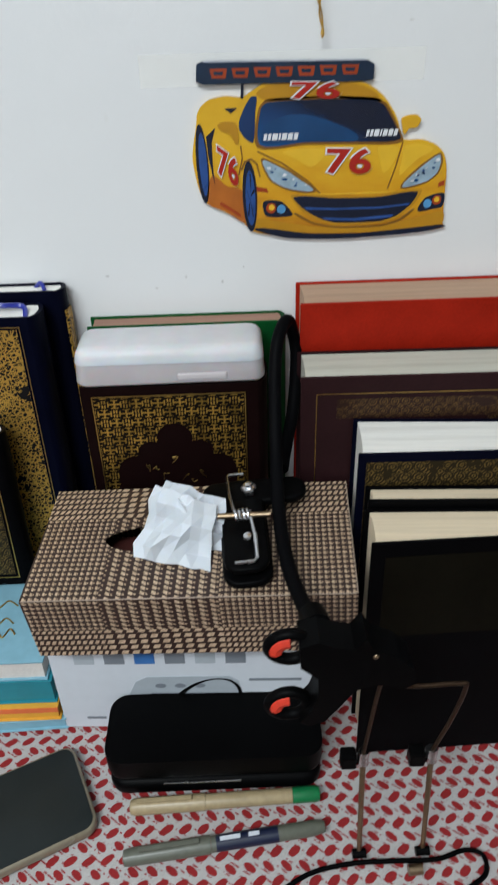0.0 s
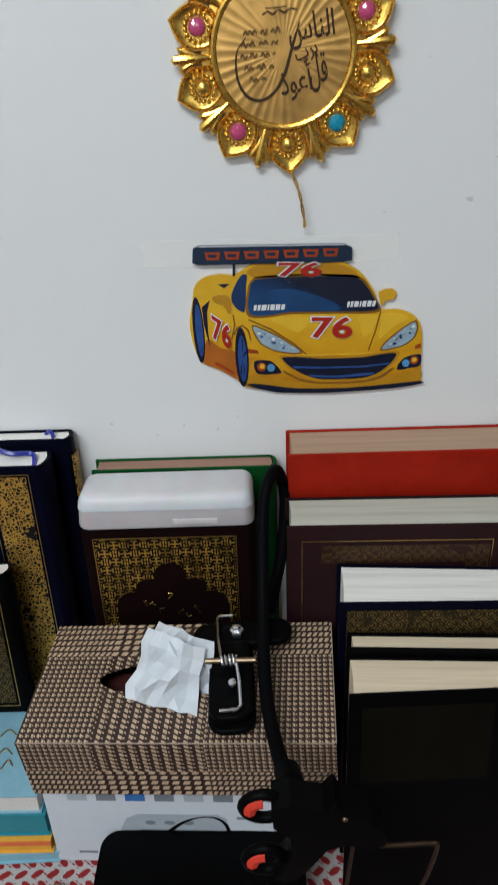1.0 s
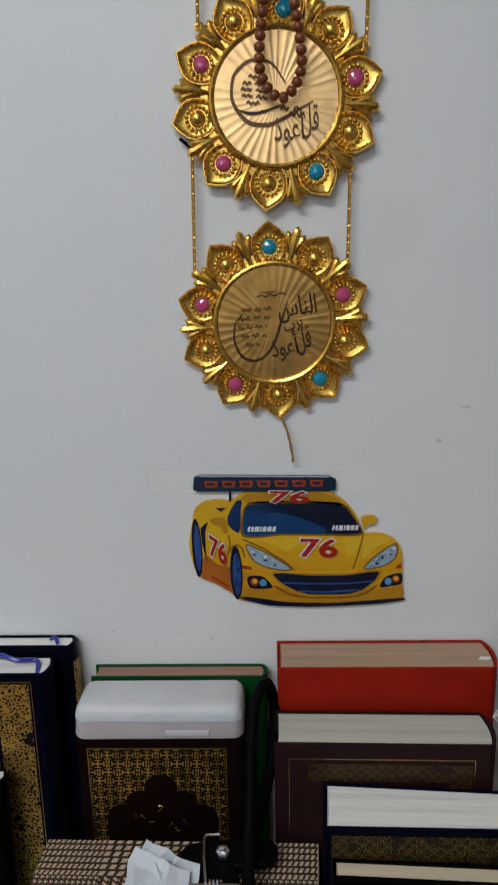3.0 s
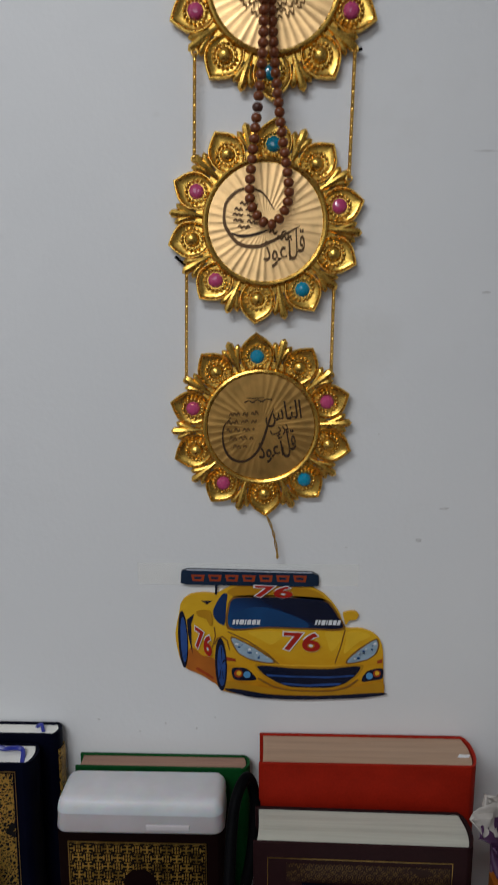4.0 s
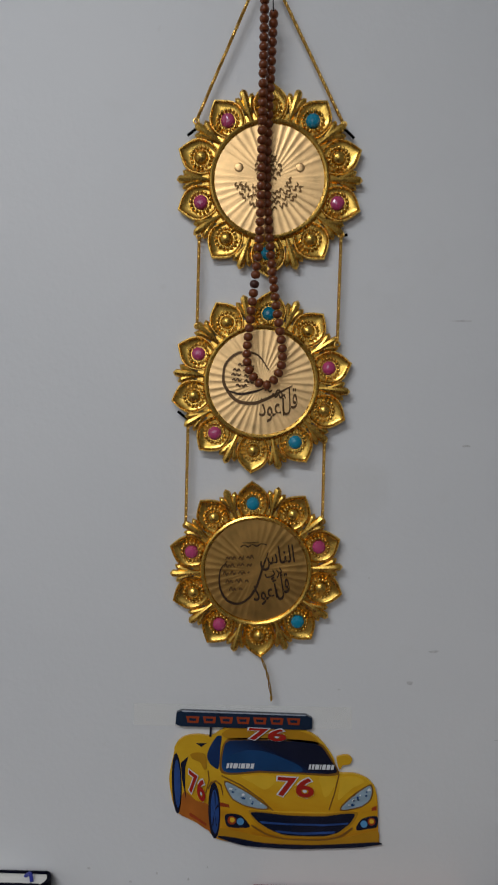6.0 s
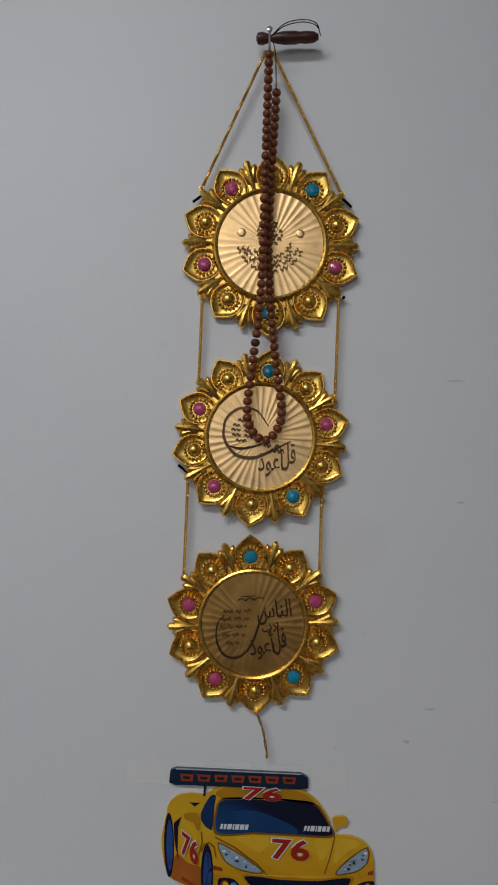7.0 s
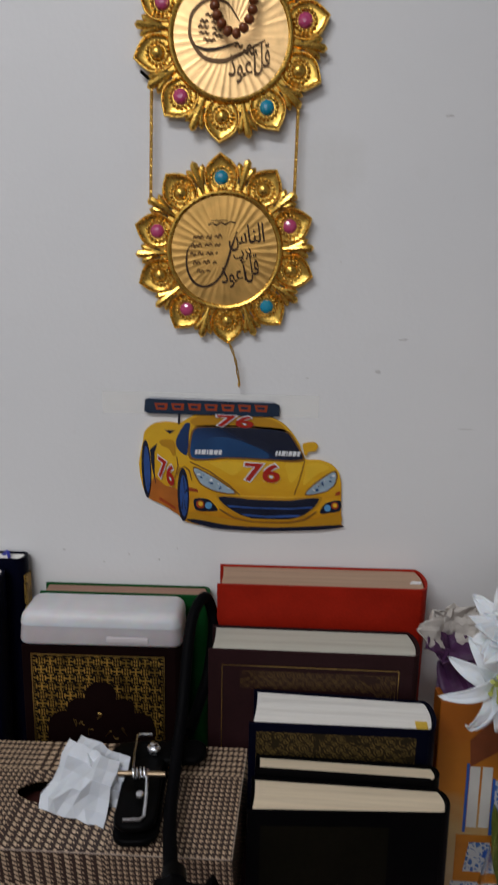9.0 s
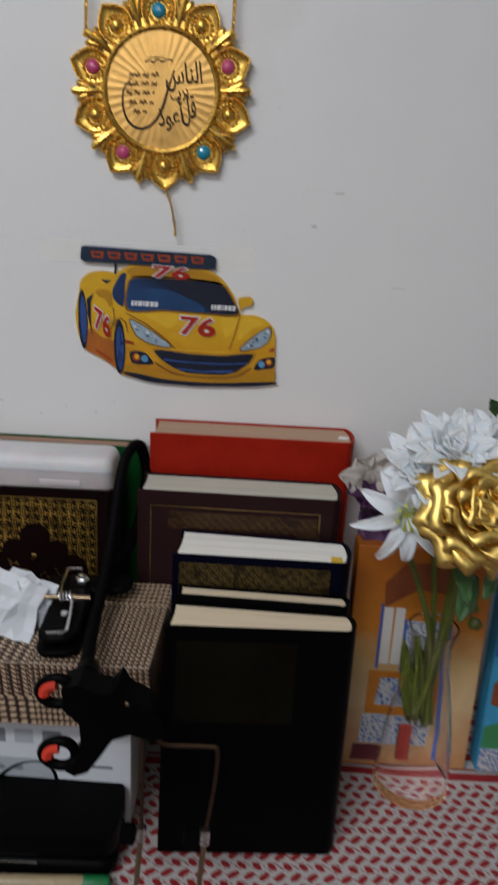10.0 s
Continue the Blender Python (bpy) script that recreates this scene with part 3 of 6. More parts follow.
def cover_panels():
    """Stamped gold work on the front covers."""
    def on(b):
        return b["w"], b["h"], -b["t"]

    w, h, y = on(purple)
    frame_strip(0.012, 0.02, w - 0.018, h - 0.014, 0.0006, y, purple, GILT, "gilt_line")
    part("gilt_band", block(0.028, y - 0.0004, h - 0.036, w - 0.02, y, h - 0.019), G_PURPLE, purple)
    part("gilt_band", block(w - 0.038, y - 0.0004, 0.03, w - 0.02, y, h - 0.0365), G_PURPLE, purple)
    w, h, y = on(navy)
    part("gilt_band", block(0.006, y - 0.0004, h - 0.030, w - 0.016, y, h - 0.007), G_DIM, navy)
    part("gilt_band", block(w - 0.038, y - 0.0004, 0.012, w - 0.016, y, h - 0.0305), G_DIM, navy)
    part("gilt_band", block(0.006, y - 0.0004, 0.012, 0.024, y, h - 0.0305), G_DIM, navy)
    w, h, y = on(black)
    part("gilt_panel", block(0.010, y - 0.0003, h - 0.085, w - 0.045, y, h - 0.012), G_BLACK, black, "dull rubbed-off gilding")
    w, h, y = on(blue_b)
    part("gilt_border", block(w - 0.046, y - 0.0004, 0.02, w - 0.016, y, h - 0.010), G_NAVY, blue_b)
    part("gilt_border", block(0.02, y - 0.0004, h - 0.042, w - 0.0465, y, h - 0.010), G_NAVY, blue_b)
    frame_strip(0.012, 0.012, w - 0.0135, h - 0.0075, 0.0007, y, blue_b, GILT, "gilt_line")
    frame_strip(0.05, 0.06, w - 0.049, h - 0.045, 0.0007, y, blue_b, GILT, "gilt_line")
    bm = tube(smooth_line([(0.12, -0.005, h - 0.004), (0.145, -0.010, h + 0.006), (0.165, -0.016, h + 0.004), (0.182, -0.012, h + 0.001), (0.188, -0.030, h - 0.003)], 6), 0.0022, 6)
    part("ribbon", bm, M_RIBBON, blue_b, "bright blue satin page ribbon", True)
    w, h, y = on(blue_a)
    bm = block(w - 0.0035, -0.018, 0.03, w + 0.0024, -0.004, h - 0.018)
    part("gilt_spine_panel", bm, G_NAVY, blue_a)
    bm = tube(smooth_line([(0.185, -0.006, h - 0.004), (0.192, -0.010, h + 0.003), (0.196, -0.016, h - 0.001)], 6), 0.0018, 6)
    part("ribbon", bm, M_RIBBON, blue_a, "bright blue satin page ribbon", True)
    w, h, y = on(small)
    part("gilt_panel", block(w - 0.040, y - 0.0004, 0.012, w - 0.012, y, h - 0.012), G_DIM, small)
    frame_strip(0.008, 0.008, w - 0.009, h - 0.008, 0.0007, y, small, GILT, "gilt_line")
    w, h, y = on(brown)
    # gold lattice with a scalloped dark field rising into it
    part("gilt_panel", block(0.010, y - 0.0004, h - 0.115, w - 0.018, y, h - 0.010), G_BROWN, brown)
    frame_strip(0.0085, h - 0.115, w - 0.0165, h - 0.0085, 0.0008, y - 0.0001, brown, GILT, "gilt_line", 0.0006)
    pts = []
    cx, zc = w / 2 - 0.002, h - 0.076
    for cxx, czz, r, a0, a1 in ((-0.034, -0.006, 0.016, 180, 80), (-0.019, 0.010, 0.014, 150, 70), (0.0, 0.026, 0.015, 170, 10), (0.019, 0.010, 0.014, 110, 30), (0.034, -0.006, 0.016, 100, 0)):
        for k in range(7):
            a = radians(a0 + (a1 - a0) * k / 6)
            pts.append((cx + cxx + r * math.cos(a), zc + czz + r * math.sin(a)))
    pts = [(cx - 0.05, zc - 0.035), *pts, (cx + 0.05, zc - 0.035)]
    part("cover_field", prism(pts[::-1], y - 0.0011, y - 0.0004), M_BROWN, brown)
    # curling gold script on the dark field, too worn to read
    rnd = random.Random(5)
    for k in range(7):
        x0, z0 = cx - 0.026 + 0.008 * k, zc - 0.004 + rnd.uniform(-0.014, 0.012)
        line = smooth_line([(x0 + rnd.uniform(-0.003, 0.003), y - 0.0013, z0 + rnd.uniform(-0.004, 0.004)) for _ in range(4)], 5)
        part("gilt_stroke", tube(line, 0.0003, 5), GILT, brown)
    # torn white paper at the head of the red spine, yellow stain tag on the navy one
    w, h, y = on(red)
    bm = prism([(w - 0.016, h - 0.004), (w - 0.006, h - 0.006), (w - 0.004, h + 0.0005), (w - 0.013, h + 0.001)], -0.030, -0.0312)
    part("torn_paper", bm, M_PAPER, red, "torn white paper at the spine")
    w, h, y = on(navy)
    part("headband", block(w - 0.016, y + 0.0032, h - 0.006, w - 0.0065, y + 0.016, h - 0.0006, 0.0006), M_TAG, navy, "yellow headband")


M_RIBBON = worn("blue_satin", (0.02, 0.03, 0.30), 0.3, grain=300)
M_TAG = worn("yellow_headband", (0.65, 0.42, 0.04), 0.6, grain=500)
cover_panels()


def narrow_spine(b, k):
    """Books that gape at the fore edge: everything gets thinner towards the spine."""
    for ob in b.children:
        for q in ob.data.vertices:
            q.co.y *= 1 - k * q.co.x / b["w"]


narrow_spine(black, 0.32)
narrow_spine(navy, 0.16)

# ---- things on the table, left to right ----
M_SKY = worn("light_blue_cover", (0.22, 0.42, 0.52), 0.4, grain=90, spread=0.12)
M_TEAL = worn("teal_cover", (0.02, 0.22, 0.28), 0.4, grain=90, spread=0.15)
M_AMBER = worn("yellow_orange_cover", (0.72, 0.36, 0.04), 0.4, grain=90, spread=0.15)
M_CORAL = worn("coral_print", (0.72, 0.16, 0.05), 0.4, grain=90, spread=0.15)


def flat_book(label, x0, y0, x1, y1, z0, z1, cover, pages, rz, soft=0.0015):
    cx, cy = (x0 + x1) / 2, (y0 + y1) / 2
    b = thing("book", pose(cx, cy, z0, 0, 0, rz), label, "book", "stacked books")
    hx, hy, t = (x1 - x0) / 2, (y1 - y0) / 2, z1 - z0
    part("back_cover", block(-hx, -hy, 0, hx, hy, soft, 0.0005), cover, b)
    part("front_cover", block(-hx, -hy, t - soft, hx, hy, t, 0.0005), cover, b)
    part("page_block", block(-hx + 0.003, -hy + 0.002, soft, hx - 0.002, hy - 0.003, t - soft), pages, b)
    return b


M_P_FLAT = worn("paper_edges", (0.68, 0.64, 0.60), 0.7, grain=500, spread=0.12)
flat_book("thin light blue paperback at the bottom of the stack", -0.34, -0.200, -0.138, -0.088, TABLE + 0.0008, 0.734, M_SKY, M_SKY, 2)
fb = flat_book("yellow and orange paperback in the stack", -0.34, -0.197, -0.140, -0.088, 0.7342, 0.752, M_AMBER, M_AMBER, 0)
part("printed_strip", block(-0.09, -0.0549, 0.011, 0.0995, -0.0543, 0.0165), M_CORAL, fb)
flat_book("teal hardback in the stack", -0.34, -0.193, -0.141, -0.088, 0.7522, 0.780, M_TEAL, M_TEAL, 0)
lb = flat_book("light blue book with faint golden script lying on the stack", -0.34, -0.192, -0.144, -0.086, 0.7802, 0.803, M_SKY, M_P_FLAT, 0, 0.002)
for k, (x, y, w) in enumerate(((0.045, -0.01, 0.020), (0.055, -0.022, 0.014), (0.040, 0.010, 0.024))):
    line = smooth_line([(x, y, 0.0231), (x + w * 0.3, y - 0.005, 0.0231), (x + w * 0.6, y + 0.004, 0.0231), (x + w, y - 0.002, 0.0231)], 6)
    part("gilt_stroke", tube(line, 0.0007, 5), GILT, lb)


def make_printed_carton():
    """White device carton with printed pictures, under the tissue box."""
    c = thing("carton", pose(-0.138, -0.195, TABLE + 0.0006, 0, 0, -2), "white printed cardboard carton with a grey device picture", "box")
    w, d, h = 0.216, 0.10, 0.112
    part("carton_body", block(0, 0, 0, w, d, h, 0.0012), M_CARD, c)
    grey = [worn("grey_print", (0.42, 0.46, 0.50), 0.45, grain=70, spread=0.1), worn("dark_grey_print", (0.20, 0.22, 0.25), 0.45, grain=70, spread=0.1)]
    blue = worn("blue_print", (0.05, 0.16, 0.42), 0.45, grain=70)
    y = -0.0004
    part("printed_device", prism([(0.052, 0.026), (0.066, 0.060), (0.076, 0.066), (0.142, 0.066), (0.150, 0.060), (0.150, 0.026)], y, 0.0004), grey[0], c)
    part("printed_screen", prism([(0.070, 0.030), (0.078, 0.046), (0.130, 0.046), (0.134, 0.030)], y - 0.0003, y), grey[1], c)
    for k in range(3):
        bm = bmesh.new()
        lathe([(0.0045, 0.0), (0.0045, 0.0003)], 14, bm, "y")
        ob = part("printed_button", bm, grey[1], c)
        ob.location = (0.086 + 0.016 * k, y, 0.055)
        ob.scale = (1, 1, 0.6)
    for k in range(6):
        part("printed_icon", block(0.020 + 0.024 * k, y, 0.082, 0.036 + 0.024 * k, 0.0004, 0.096), blue if k == 2 else grey[k % 2], c)
    for x0, x1, z in ((0.020, 0.036, 0.012), (0.158, 0.205, 0.034), (0.158, 0.192, 0.027), (0.158, 0.200, 0.060)):
        part("printed_bar", block(x0, y, z, x1, 0.0004, z + 0.0028), grey[1], c)
    return c


def make_tissue_box():
    t = thing("tissue_box", pose(-0.1275, -0.098, 0.8422, 3.2, -2.9, -3.8), "brown and beige woven-print cardboard tissue box", "tissue box")
    w, d, h = 0.2346, 0.116, 0.061
    bm = bmesh.new()
    # top plate with an oval slot
    cx, cy, rx, ry = 0.106, -0.058, 0.056, 0.016
    rect = [(w * i / 8, 0) for i in range(8)] + [(w, -d * i / 4) for i in range(4)] + [(w - w * i / 8, -d) for i in range(8)] + [(0, -d + d * i / 4) for i in range(4)]
    oval = [(cx + rx * math.cos(2 * math.pi * k / 32), cy + ry * math.sin(2 * math.pi * k / 32)) for k in range(32)]
    loops = []
    for pts in (rect, oval):
        vs = [bm.verts.new((x, y, h)) for x, y in pts]
        loops.append(vs)
    edges = [bm.edges.new((vs[i], vs[(i + 1) % len(vs)])) for vs in loops for i in range(len(vs))]
    bmesh.ops.triangle_fill(bm, edges=edges, use_beauty=True)
    # cut edge of the slot, and the four sides
    low = [bm.verts.new((v.co.x, v.co.y, h - 0.0012)) for v in loops[1]]
    for i in range(32):
        bm.faces.new((loops[1][i], loops[1][(i + 1) % 32], low[(i + 1) % 32], low[i]))
    base = [bm.verts.new((v.co.x, v.co.y, 0)) for v in loops[0]]
    n = len(base)
    for i in range(n):
        bm.faces.new((loops[0][i], loops[0][(i + 1) % n], base[(i + 1) % n], base[i]))
    bm.faces.new(base)
    part("box_body", bm, M_WOVEN, t)
    part("slot_lining", block(0.03, -0.085, 0.040, 0.17, -0.035, 0.041), worn("brown_slot_film", (0.06, 0.018, 0.015), 0.35, grain=80), t, "dark brown film inside the slot")
    # pale worn crease along the front edges
    edge = worn("worn_card_edge", (0.36, 0.28, 0.22), 0.7, grain=300)
    part("worn_edge", tube([(0.001, -d, h), (w - 0.001, -d, h)], 0.0005, 6), edge, t)
    part("worn_edge", tube([(w, -d, h), (w, -0.001, h)], 0.0004, 6), edge, t)
    # the pulled-up sheet: two broad folded faces with sharp creases, rising from the slot
    bm = bmesh.new()
    nu, nv = 7, 5
    for sheet in range(2):
        rows = []
        for j in range(nv + 1):
            v = j / nv
            row = []
            for i in range(nu + 1):
                u = i / nu
                # four corners of the leaning puff
                low = Vector((0.070, -0.076, h - 0.001)).lerp(Vector((0.128, -0.094, h + 0.001)), u)
                high = Vector((0.086, -0.036, h + 0.034)).lerp(Vector((0.132, -0.052, h + 0.027)), u)
                p = low.lerp(high, v)
                belly = math.sin(math.pi * u) * 0.6 + 0.4
                out = Vector((0.0, -0.012, 0.012)) * math.sin(math.pi * min(1, v * 1.1)) * belly
                q = Vector((u * 2.6 + 5.0 * sheet, v * 2.3, 2.7))
                crease = (0.5 - abs(noise.noise(q * 0.8))) * 0.024 + (0.5 - abs(noise.noise(q * 2.0))) * 0.004
                p = p + out + Vector((0.1, -0.7, 0.7)) * (crease - 0.010)
                p.x += 0.006 * noise.noise(Vector((v * 3.0, u * 2.0, 9.0)))
                if sheet:
                    p += Vector((0.010, 0.016, -0.006)) * (1 - 0.4 * v)
                edge = 0.004 * noise.noise(Vector((u * 6, v * 6, 3.0 + sheet)))
                if j in (0, nv):
                    p.z += edge
                p.z = max(p.z, h - 0.006 if 0.05 < p.x < 0.15 and -0.075 < p.y < -0.045 else h + 0.0008)
                row.append(bm.verts.new(p))
            rows.append(row)
        for r0, r1 in zip(rows, rows[1:]):
            for i in range(nu):
                bm.faces.new((r0[i], r0[i + 1], r1[i + 1], r1[i]))
    bmesh.ops.translate(bm, vec=(0.005, 0.0, 0.0), verts=bm.verts[:])
    ob = part("tissue", bm, M_TISSUE, t, "crumpled white tissue pulled half out")
    md = ob.modifiers.new("thick", "SOLIDIFY")
    md.thickness = 0.0005
    return t


def make_white_case():
    """Milky spectacles case lying on top of the brown book."""
    c = thing("spectacles_case", pose(-0.1075, -0.0285, 0.9868, -1, 0, 0), "milky white plastic spectacles case lying on a book", "case")
    w, d, h = 0.149, 0.052, 0.031
    # pinkish plastic, with the shade on the front mixed into its colour
    pinkish = worn("pinkish_shaded_plastic", (0.50, 0.44, 0.45), 0.3, grain=22, spread=0.22, bump=0.04, Coat_Weight=0.2, Subsurface_Weight=0.25)

    def taper(bm):
        # the shell narrows upwards and its sides are a little uneven
        for v in bm.verts:
            k = 1 - 0.16 * max(0.0, v.co.z - 0.010) / 0.021
            v.co.y = -d / 2 + (v.co.y + d / 2) * k
            v.co.x = w / 2 + (v.co.x - w / 2) * (1 - 0.25 * (1 - k))
            v.co.z += 0.0010 * noise.noise(v.co * 40)
        return bm

    part("case_base", taper(rounded_slab(0, -d, w, 0, 0.0006, 0.0185, 0.010, 0.003, 6, "bottom")), pinkish, c, "pinkish see-through lower shell", True)
    part("case_lid", taper(rounded_slab(-0.0006, -d - 0.0006, w + 0.0006, 0.0006, 0.0187, h, 0.010, 0.0075, 6, "top")), M_WHITE_PLASTIC, c, "", True)
    part("clasp", block(w * 0.54, -d - 0.0007, 0.0045, w * 0.80, -d + 0.002, 0.0100, 0.0014), worn("clear_clasp_plastic", (0.60, 0.55, 0.56), 0.3, grain=40, spread=0.1, bump=0.0), c, "pale plastic clasp")
    return c


def make_black_case():
    c = thing("spectacles_case", pose(-0.009, -0.229, TABLE + 0.0008, 0, 0, 0), "black glossy hard spectacles case lying on the cloth", "case")
    part("case_base", rounded_slab(-0.083, -0.030, 0.083, 0.030, 0.0, 0.0165, 0.014, 0.006), M_BLACK, c, "", True)
    part("case_lid", rounded_slab(-0.0835, -0.0305, 0.0835, 0.0305, 0.0172, 0.045, 0.0145, 0.010), M_BLACK, c, "", True)
    part("hinge_line", block(-0.04, -0.0312, 0.0160, 0.02, -0.0296, 0.0178, 0.0004), M_STEEL, c, "thin steel rim at the seam")
    return c


def make_phone():
    ang = math.degrees(math.atan2(0.42, 0.91))
    p = thing("smartphone", pose(-0.185, -0.285, TABLE + 0.0008, 0, 0, ang), "dark smartphone in a clear case lying face up", "phone")
    clear = worn("yellowed_clear_case", (0.20, 0.17, 0.12), 0.25, grain=120)
    glass = worn("dark_phone_glass", (0.012, 0.016, 0.016), 0.40, grain=40, bump=0.0, Specular_IOR_Level=0.25)
    part("phone_case", rounded_slab(-0.081, -0.0385, 0.081, 0.0385, 0, 0.0088, 0.011, 0.0022), clear, p, "", True)
    part("screen", rounded_slab(-0.0785, -0.0362, 0.0785, 0.0362, 0.0078, 0.0094, 0.009, 0.0004), glass, p, "switched-off dark screen", True)
    return p


def make_marker():
    a, b = Vector((-0.075, -0.2715, 0)), Vector((0.071, -0.2665, 0))
    m = thing("marker_pen", pose(a.x, a.y, TABLE + 0.0072, 0, 90, math.degrees(math.atan2(b.y - a.y, b.x - a.x))), "beige marker pen with a green end on the cloth", "pen")
    beige, gre = worn("beige_pen_barrel", (0.36, 0.28, 0.16), 0.35, grain=160), worn("green_pen_end", (0.01, 0.16, 0.05), 0.35, grain=160)
    part("cap", lathe([(0.002, 0), (0.0052, 0.001), (0.0062, 0.004), (0.0064, 0.058)], 20), beige, m, "", True)
    part("barrel", lathe([(0.0058, 0.0582), (0.0058, 0.124), (0.0056, 0.125)], 20), beige, m, "", True)
    part("end_plug", lathe([(0.0060, 0.1252), (0.0060, 0.143), (0.005, 0.146)], 20), gre, m, "green end plug", True)
    part("clip", block(-0.0086, -0.0016, 0.006, -0.0066, 0.0016, 0.048, 0.0004), beige, m)
    return m


def make_grey_pen():
    a, b = Vector((-0.076, -0.309, 0)), Vector((0.072, -0.292, 0))
    m = thing("ballpoint_pen", pose(a.x, a.y, TABLE + 0.0072, 0, 90, math.degrees(math.atan2(b.y - a.y, b.x - a.x))), "grey-green pen with a blue label on the cloth", "pen")
    grey, lab = worn("grey_green_barrel", (0.11, 0.115, 0.09), 0.35, grain=160), worn("dark_blue_label", (0.005, 0.010, 0.035), 0.35, grain=160)
    part("cap", lathe([(0.002, 0), (0.0056, 0.001), (0.0062, 0.006), (0.0064, 0.064)], 20), grey, m, "", True)
    part("barrel", lathe([(0.0056, 0.0642), (0.0056, 0.140), (0.004, 0.149)], 20), grey, m, "", True)
    part("label_band", lathe([(0.0058, 0.068), (0.0058, 0.114)], 20), lab, m, "dark blue label", True)
    for z0, z1 in ((0.071, 0.086), (0.092, 0.100)):
        part("label_bar", block(-0.0064, -0.0014, z0, -0.0055, 0.0014, z1), M_CARD, m)
    part("clip", block(-0.0088, -0.0016, 0.012, -0.0066, 0.0016, 0.056, 0.0004), grey, m)
    return m


make_printed_carton()
make_tissue_box()
make_white_case()
make_black_case()
make_phone()
make_marker()
make_grey_pen()

# ---- car cut-out on the wall ----
C_YELLOW = worn("plain_yellow_print", (0.70, 0.38, 0.015), 0.22, grain=40, spread=0.16, bump=0.02, Coat_Weight=0.5)


def car_paint():
    """Printed bodywork: light yellow above, shading into orange towards the sills and bumpers."""
    n = Nodes("yellow_car_print", 0.2, 0, (0.7, 0.4, 0.02), Coat_Weight=0.5)
    z = n.xyz(n.co())[2]
    f = n.math("ADD", n.math("MULTIPLY", n.math("ADD", z, 0.125), 8.0), n.math("MULTIPLY", n.math("SUBTRACT", n.noise(34, 3, n.co((1, 1, 2.2))), 0.5), 0.55))
    n.colour(n.ramp(f, [(0.0, (0.42, 0.15, 0.008)), (0.25, (0.66, 0.32, 0.010)), (0.6, (0.76, 0.44, 0.02)), (0.95, (0.66, 0.36, 0.015))]))
    return n.m


C_BODY = car_paint()
C_LIGHT = worn("pale_yellow_print", (0.78, 0.47, 0.028), 0.2, grain=60, spread=0.12, bump=0.0, Coat_Weight=0.5)
C_AMBER = worn("deep_yellow_print", (0.48, 0.23, 0.01), 0.22, grain=40, spread=0.14, bump=0.02, Coat_Weight=0.5)
C_ORANGE = worn("orange_brown_print", (0.42, 0.12, 0.015), 0.22, grain=50, spread=0.3, bump=0.02, Coat_Weight=0.5)
C_BLUE = worn("blue_glass_print", (0.006, 0.030, 0.11), 0.15, grain=26, spread=0.4, bump=0.0, Coat_Weight=0.6)
C_NIGHT = worn("dark_navy_print", (0.006, 0.010, 0.028), 0.18, grain=40, spread=0.3, bump=0.0, Coat_Weight=0.5)
C_SHEEN = worn("lighter_blue_print", (0.008, 0.055, 0.165), 0.15, grain=26, spread=0.4, bump=0.0, Coat_Weight=0.6)
C_WHEEL = worn("blue_wheel_print", (0.025, 0.07, 0.24), 0.25, grain=60, spread=0.4, bump=0.0)
C_WING_GLINT = worn("painted_wing_glint", (0.42, 0.45, 0.52), 0.35, grain=200)
C_LAMP = worn("pale_lamp_print", (0.30, 0.40, 0.48), 0.18, grain=120, spread=0.4, bump=0.0, Coat_Weight=0.5)
C_WHITE = worn("white_print", (0.75, 0.76, 0.78), 0.3, grain=80, spread=0.04, bump=0.0)
C_RED = worn("red_print", (0.40, 0.02, 0.012), 0.25, grain=80, spread=0.1, bump=0.0)
C_FOG = worn("fog_lamp_blue_print", (0.10, 0.30, 0.55), 0.2, grain=80, bump=0.0)
C_CORAL = worn("orange_red_print", (0.34, 0.05, 0.012), 0.25, grain=80, bump=0.0)
C_WING = worn("teal_navy_print", (0.008, 0.022, 0.05), 0.18, grain=60, spread=0.5, bump=0.0, Coat_Weight=0.5)


def screen_print():
    """Printed glass: blue at the left, near black towards the right and along the roof."""
    n = Nodes("shaded_glass_print", 0.15, 0, (0.01, 0.04, 0.12), Coat_Weight=0.6)
    s = n.xyz(n.co())
    f = n.math("ADD", n.math("MULTIPLY", s[0], 6.5), n.math("MULTIPLY", n.math("ADD", s[2], 0.05), 14.0))
    f = n.math("ADD", f, n.math("MULTIPLY", n.noise(40, 3), 0.2))
    n.colour(n.ramp(f, [(0.25, (0.012, 0.085, 0.25)), (0.62, (0.007, 0.045, 0.15)), (0.95, (0.004, 0.009, 0.030))]))
    return n.m


C_SCREEN = screen_print()
C_LINE = worn("brown_panel_line", (0.22, 0.095, 0.01), 0.3, grain=80, bump=0.0)


